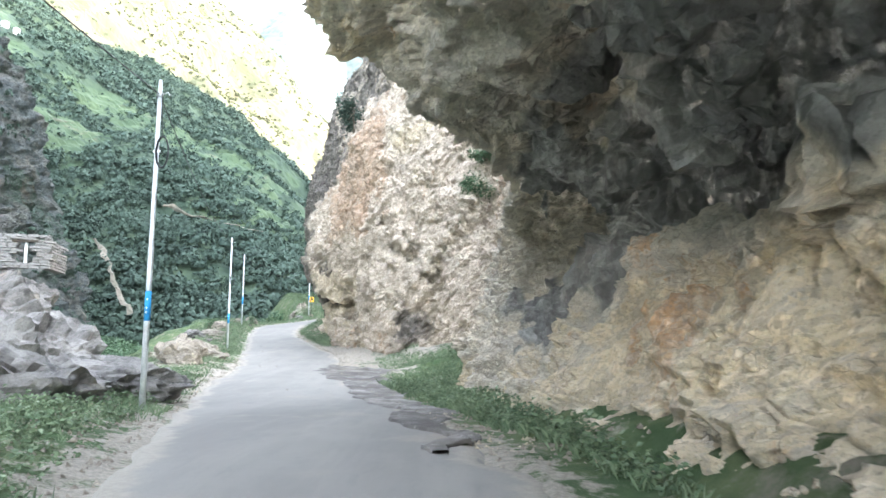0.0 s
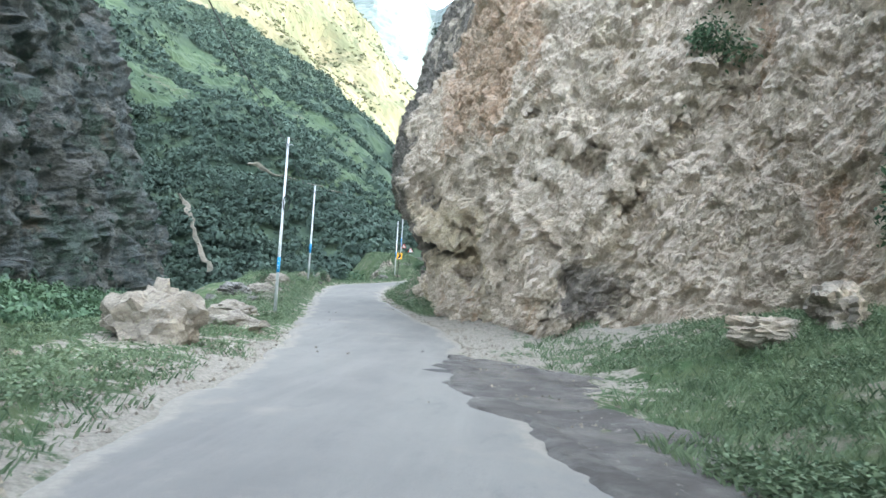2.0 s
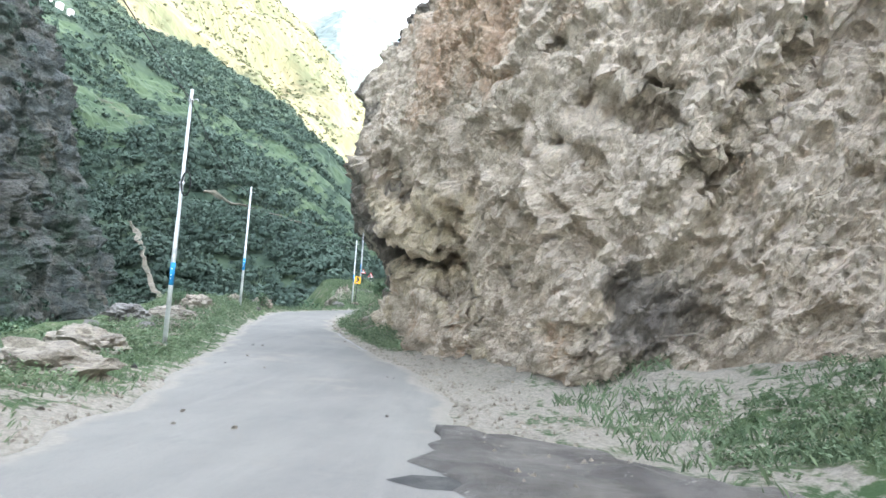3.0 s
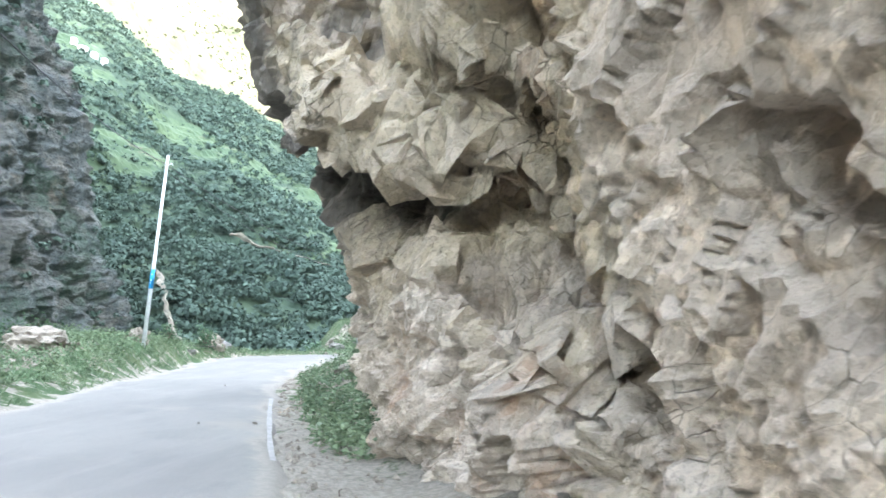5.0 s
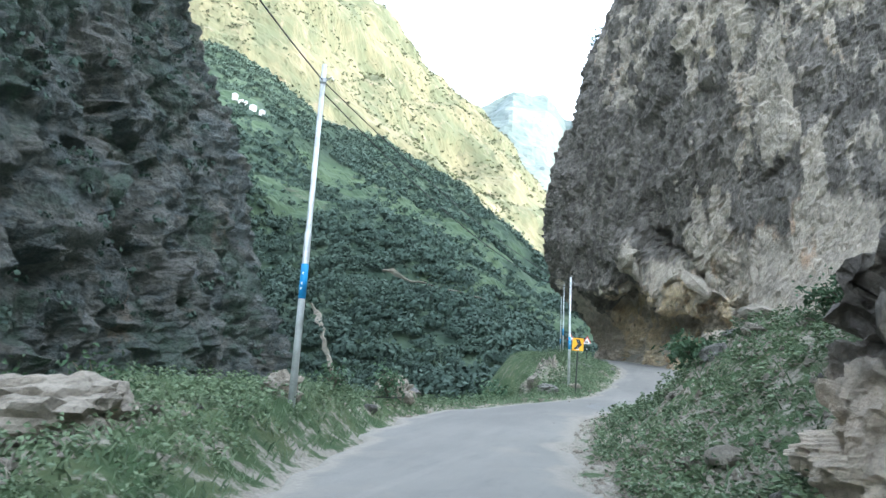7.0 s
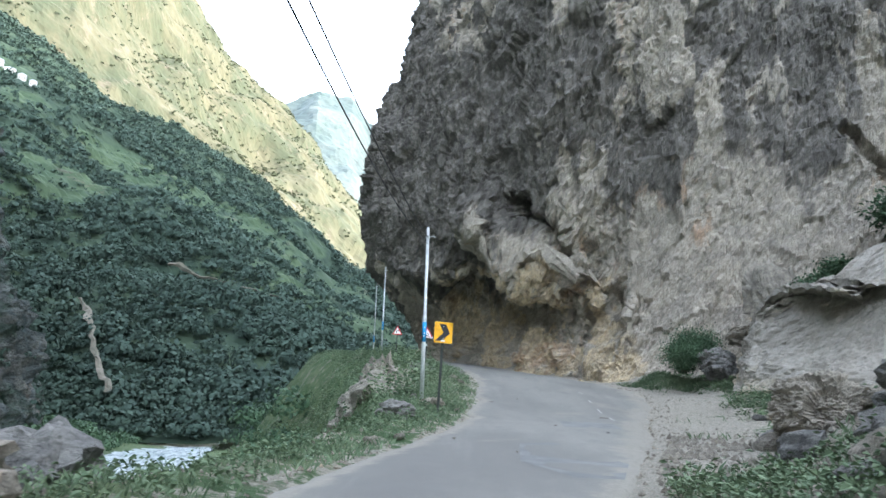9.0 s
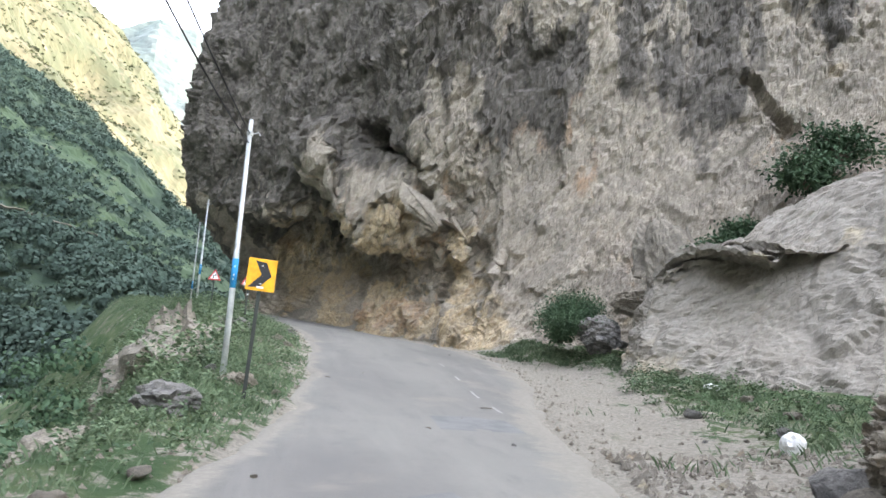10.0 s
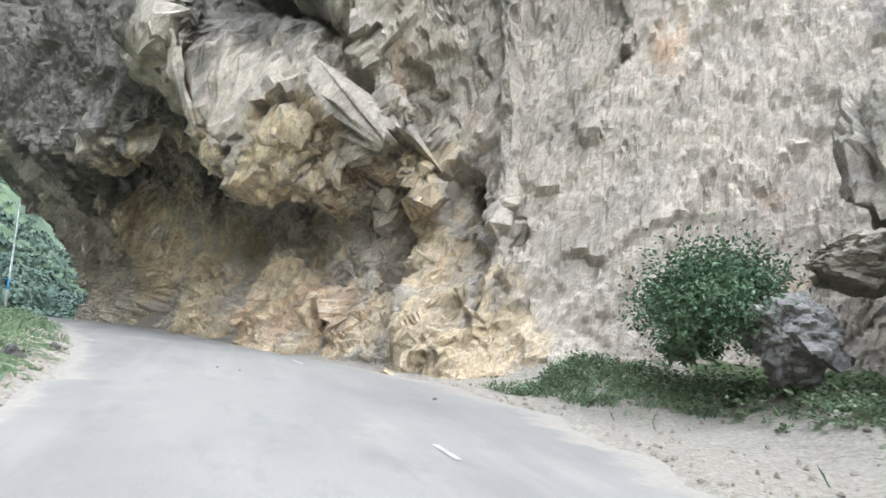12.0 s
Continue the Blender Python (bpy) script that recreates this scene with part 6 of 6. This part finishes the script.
# wet mud and broken tar on the inner shoulder
def wet_material():
    m, nt, bsdf, tc = nodes_of("wet_mud", 0.5)
    c = mix(nt, ramp(nt, nz(nt, tc, 1.2, 7, 0.65), 0.4, 0.62), (0.075, 0.068, 0.06), (0.13, 0.12, 0.105))
    c = mix(nt, ramp(nt, nz(nt, tc, 5, 7, 0.75), 0.60, 0.68), c, (0.30, 0.28, 0.25))
    nt.links.new(c, bsdf.inputs["Base Color"])
    r = ramp(nt, nz(nt, tc, 0.9, 6, 0.6), 0.35, 0.65)
    mr = nt.nodes.new("ShaderNodeMapRange")
    mr.inputs["To Min"].default_value, mr.inputs["To Max"].default_value = 0.35, 0.85
    nt.links.new(r, mr.inputs["Value"])
    nt.links.new(mr.outputs[0], bsdf.inputs["Roughness"])
    bump(nt, bsdf, [(nz(nt, tc, 9, 7, 0.75), 0.05), (nz(nt, tc, 2.2, 6, 0.7), 0.06)], 0.8)
    return m


my = np.arange(8.5, 35.6, 0.12)
mv = np.linspace(0, 1, 26)
MY, MV = np.meshgrid(my, mv, indexing="ij")
q = np.stack([my, my * 0, my * 0], -1)
inner = ROAD_R(my) - 0.32 - np.interp(my, [8.5, 20, 27, 32, 35.6], [0.02, 0.1, 0.25, 0.5, 0.0]) + 0.30 * fbm(q * 0.9, 5, 501, 0.5)
width = np.interp(my, [8.5, 12, 20, 27, 32, 34.6, 35.6], [0.15, 0.9, 1.25, 2.0, 3.0, 2.2, 0.1]) * (1 + 0.25 * fbm(q * 0.7 + 9, 4, 503))
MX = inner[:, None] + width[:, None] * MV
MZ = np.where(MX < ROAD_R(MY), ROAD_Z(MY) + 0.05, ground_height(MX, MY) + 0.0) + 0.022 + 0.02 * fbm(np.stack([MX, MY, MX * 0], -1) * 1.5, 3, 505)
MZ = np.maximum(MZ, ROAD_Z(MY) + 0.03) - 0.05 * ((MV < 0.001) | (MV > 0.999))
tagged(sheet("wet_mud", np.stack([MX, MY, MZ], -1), wet_material(), flip=True), "dark wet mud and broken tar along the inner shoulder", "mud", kind="structure")


# ---------------------------------------------------------------- bushes and trees
def bush(at, radius, leaves, leaf, label, squash=0.8, name="bush", lean=(0, 0, 0)):
    b = new(name)
    b.location = at
    r = random.Random(int(at[1] * 100))
    bm = bmesh.new()
    tips = []
    for k in range(14):
        a, e = r.uniform(0, 6.28), r.uniform(-0.1, 1.2)
        tip = Vector((math.cos(a) * math.cos(e), math.sin(a) * math.cos(e), math.sin(e) * squash)) * radius * r.uniform(0.6, 0.95) + Vector(lean) * radius
        tube(bm, [(0, 0, -radius * 0.25), tip * 0.5 + Vector((0, 0, radius * 0.06)), tip], [radius * 0.035, radius * 0.022, radius * 0.008], 5)
        tips.append(tip)
    part("stems", bm, M_BARK, b)
    t = np.array([v[:] for v in tips])
    i = rng.integers(0, len(t), leaves)
    c = t[i] * rng.uniform(0.35, 1.05, leaves)[:, None] + rng.normal(size=(leaves, 3)) * radius * 0.23 * np.array([1, 1, squash])
    L = leaf * rng.uniform(0.6, 1.4, leaves)
    v, f = leaf_quads(c, rand_dirs(leaves, -0.1), rand_dirs(leaves, 0), L, L * 0.5)
    ob = new("foliage", mesh_from("foliage", v, f, M_DARKLEAF))
    ob.parent = b
    return tagged(b, label, "bush")


bush((-3.6, 94.4, 7.45), 1.2, 14000, 0.085, "dense dark green bush at the foot of the cliff")
bush((-4.0, 94.6, 6.9), 0.5, 500, 0.14, "small green bush under the larger one")
bush((0.2, 92.0, 9.9), 0.95, 1300, 0.16, "green bush along the top of the pale slab")
bush((1.5, 92.4, 10.7), 0.7, 900, 0.16, "green bush along the top of the pale slab")
bush((4.6, 93.2, 13.2), 1.4, 2400, 0.2, "dark green bush high in the corner above the slab")
bush((6.4, 93.6, 14.6), 1.4, 2000, 0.2, "dark green bush high in the corner above the slab")
bush((1.9, 39.0, 9.6), 1.05, 1700, 0.16, "grey-green bush growing on the rock face")
bush((0.9, 39.2, 7.9), 0.28, 240, 0.1, "small tuft on the rock face")
bush((2.4, 38.6, 11.3), 0.8, 900, 0.16, "grey-green bush growing on the rock face")
for k, (x, y, z, rr) in enumerate([(5.2, 34.6, 3.8, 0.8), (5.5, 34.8, 5.0, 0.9), (5.8, 34.9, 6.2, 0.9), (6.1, 35.0, 7.6, 1.0), (6.5, 35.2, 9.0, 1.1)]):
    bush((x, y, z), rr, 1500, 0.17, "dark green creeper hanging down the gully", 1.3)
bush((-16.2, 66.6, gz(-16.2, 66.6) + 0.25), 0.55, 500, 0.10, "thin grey-green shrub on the verge crest", 1.1)
bush((-16.3, 63.8, gz(-16.3, 63.8) + 0.2), 0.4, 300, 0.09, "thin grey-green shrub on the verge crest", 1.1)
bush((-17.0, 58.0, gz(-17.0, 58.0) + 0.2), 0.5, 420, 0.09, "thin shrub on the verge crest", 1.2)
bush((-16.6, 56.0, gz(-16.6, 56.0) + 0.2), 0.5, 420, 0.09, "thin shrub on the verge crest", 1.2)
bush((-9.5, 65.4, gz(-9.5, 65.4) + 0.3), 0.6, 700, 0.12, "leafy green shrub on the weedy mound")
bush((-7.2, 63.4, gz(-7.2, 63.4) + 0.3), 0.7, 800, 0.12, "leafy green shrub on the weedy mound")
bush((-5.6, 70.2, gz(-5.6, 70.2) + 0.4), 0.8, 900, 0.13, "leafy green shrub on the weedy mound")
bush((-4.2, 64.4, gz(-4.2, 64.4) + 0.6), 0.9, 1000, 0.13, "leafy green shrub on the weedy mound")


def tree(at, height, spread_, leaves, leaf, label):
    t = new("tree")
    t.location = at
    r = random.Random(int(at[0] * 50 + at[1]))
    part("trunk", tube(bmesh.new(), [(0, 0, -0.6), (0.05 * height, 0, height * 0.3), (0.02 * height, 0.03 * height, height * 0.65), (0.08 * height, 0, height)], [height * 0.035, height * 0.028, height * 0.018, height * 0.005], 8), M_BARK, t)
    cs = []
    for k in range(11):
        a, h = r.uniform(0, 6.28), height * (0.3 + 0.65 * k / 11)
        reach = spread_ * r.uniform(0.5, 1.0) * (1.15 - h / height * 0.7)
        tip = Vector((math.cos(a) * reach, math.sin(a) * reach, h + 0.12 * reach))
        part("limb", tube(bmesh.new(), [(0.03 * height, 0, h * 0.95), tip * 0.5 + Vector((0, 0, h * 0.48)), tip], [height * 0.012, height * 0.008, height * 0.003], 5), M_BARK, t)
        cs.append(tip)
    c = np.array([v[:] for v in cs])
    i = rng.integers(0, len(c), leaves)
    p = c[i] * np.array([1, 1, 1]) * (1 - 0.3 * rng.uniform(0, 1, leaves)[:, None] * np.array([1, 1, 0])) + rng.normal(size=(leaves, 3)) * spread_ * np.array([0.2, 0.2, 0.13])
    L = leaf * rng.uniform(0.6, 1.4, leaves)
    v, f = leaf_quads(p, rand_dirs(leaves, 0.1), rand_dirs(leaves, 0), L, L * 0.35)
    ob = new("crown", mesh_from("crown", v, f, M_FARLEAF))
    ob.parent = t
    return tagged(t, label, "tree")


tree((-5.6, 47.6, 14.6), 2.6, 1.2, 1500, 0.22, "small dark tree on the shoulder of the great rock")
tree((-15.2, 122.5, 37.5), 5.5, 2.6, 2200, 0.45, "wind-bent pine on the brow of the high cliff")
tree((-13.5, 121.0, 41.0), 5.0, 2.2, 1800, 0.45, "wind-bent pine on the brow of the high cliff")

# ---------------------------------------------------------------- twigs and far buildings
for x, y, turn, size in [(-6.7, 47.0, 100, 0.75), (-5.9, 46.6, 60, 0.3), (-9.3, 84.0, 20, 0.3), (-7.6, 84.6, 75, 0.35), (-6.9, 86.4, 80, 0.3), (-12.2, 86.6, 60, 0.25), (-11.0, 80.8, 90, 0.22)]:
    pts = [(-size * 0.5, 0, 0.012), (-size * 0.15, 0.02, 0.018), (size * 0.2, -0.02, 0.016), (size * 0.5, 0.03, 0.012)]
    ob = new("twig", bm_mesh("twig", tube(bmesh.new(), pts, [0.009, 0.008, 0.006, 0.003], 5), M_BARK))
    z = float(road_top(x, y)) if ROAD_L(y) < x < ROAD_R(y) else gz(x, y)
    ob.matrix_world = pose(x, y, z + 0.01, 0, 0, turn)
    tagged(ob, "thin dry twig lying on the road", "twig", "twigs on the road")


def nearest_on(P, az, el):
    """The point of a hillside seen from the road at that bearing and height."""
    d = P.reshape(-1, 3) - O
    a = np.degrees(np.arctan2(d[:, 0], d[:, 1]))
    e = np.degrees(np.arctan2(d[:, 2], np.hypot(d[:, 0], d[:, 1])))
    return P.reshape(-1, 3)[np.argmin((a - az) ** 2 + (e - el) ** 2)]


def far_house(p, w, d, h, turn):
    hs = new("house")
    hs.matrix_world = pose(p[0], p[1], p[2] - 1.0, 0, 0, turn)
    wall = part("wall", box(bmesh.new(), (w, d, h + 2), (0, 0, h / 2)), M_WALL, hs)
    part("roof", flat_shape([(-w * 0.56, h + 1), (w * 0.56, h + 1), (w * 0.5, h + 1.5), (0, h + 2.6), (-w * 0.5, h + 1.5)], -d * 0.55, d * 1.1), M_ROOF, hs, "pale sheet roof")
    for k in (-0.28, 0.05, 0.32):
        part("window", box(bmesh.new(), (w * 0.12, 0.1, h * 0.32), (w * k, -d / 2 - 0.03, h * 0.62)), M_DARKWOOD, wall)
    return tagged(hs, "small white house on the wooded slope across the valley", "house", "far houses")


for az, el, w in [(-33.1, 21.6, 8), (-32.2, 21.3, 6), (-31.6, 21.0, 5), (-33.6, 22.0, 5)]:
    far_house(nearest_on(SLOPE_P, az, el), w, 6, 3.4, 30)


def earth_scar(name, rows, label):
    """A bare streak of earth on the slope: (bearing, height, half width in metres)."""
    pts = np.array([nearest_on(SLOPE_P, a, e) for a, e, w in rows])
    wid = np.array([w for a, e, w in rows], float)
    k = np.linspace(0, len(rows) - 1, 40)
    c = np.stack([np.interp(k, np.arange(len(rows)), pts[:, j]) for j in range(3)], -1)
    w = np.interp(k, np.arange(len(rows)), wid) * (1 + 0.4 * fbm(np.c_[k * 0.9, k * 0, k * 0], 3, 601))
    toward = O - c
    toward /= np.linalg.norm(toward, axis=1)[:, None]
    run = np.gradient(c, axis=0)
    side = np.cross(toward, run)
    side /= np.linalg.norm(side, axis=1)[:, None]
    c = c + toward * 14.0
    P = np.stack([c - side * w[:, None], c + side * 0.3 * w[:, None] + toward * 0.6, c + side * w[:, None]], 1)
    P += np.stack([fbm(P * 0.15, 3, 610 + j) for j in range(3)], -1) * 1.2
    return tagged(sheet(name, P, M_EARTH, smooth=False), label, "scar", kind="structure")


earth_scar("earth_scar", [(-21.2, 10.5, 0.5), (-20.7, 10.6, 1.1), (-19.6, 10.3, 0.6), (-16.5, 9.6, 0.45), (-13, 9.0, 0.4)], "pale bare path along the green terrace")
earth_scar("earth_scar", [(-26.4, 7.8, 0.4), (-26.0, 7.0, 1.0), (-25.2, 5.2, 0.7), (-24.4, 3.4, 1.3), (-23.8, 2.0, 1.5)], "pale bare gully running down to the river")
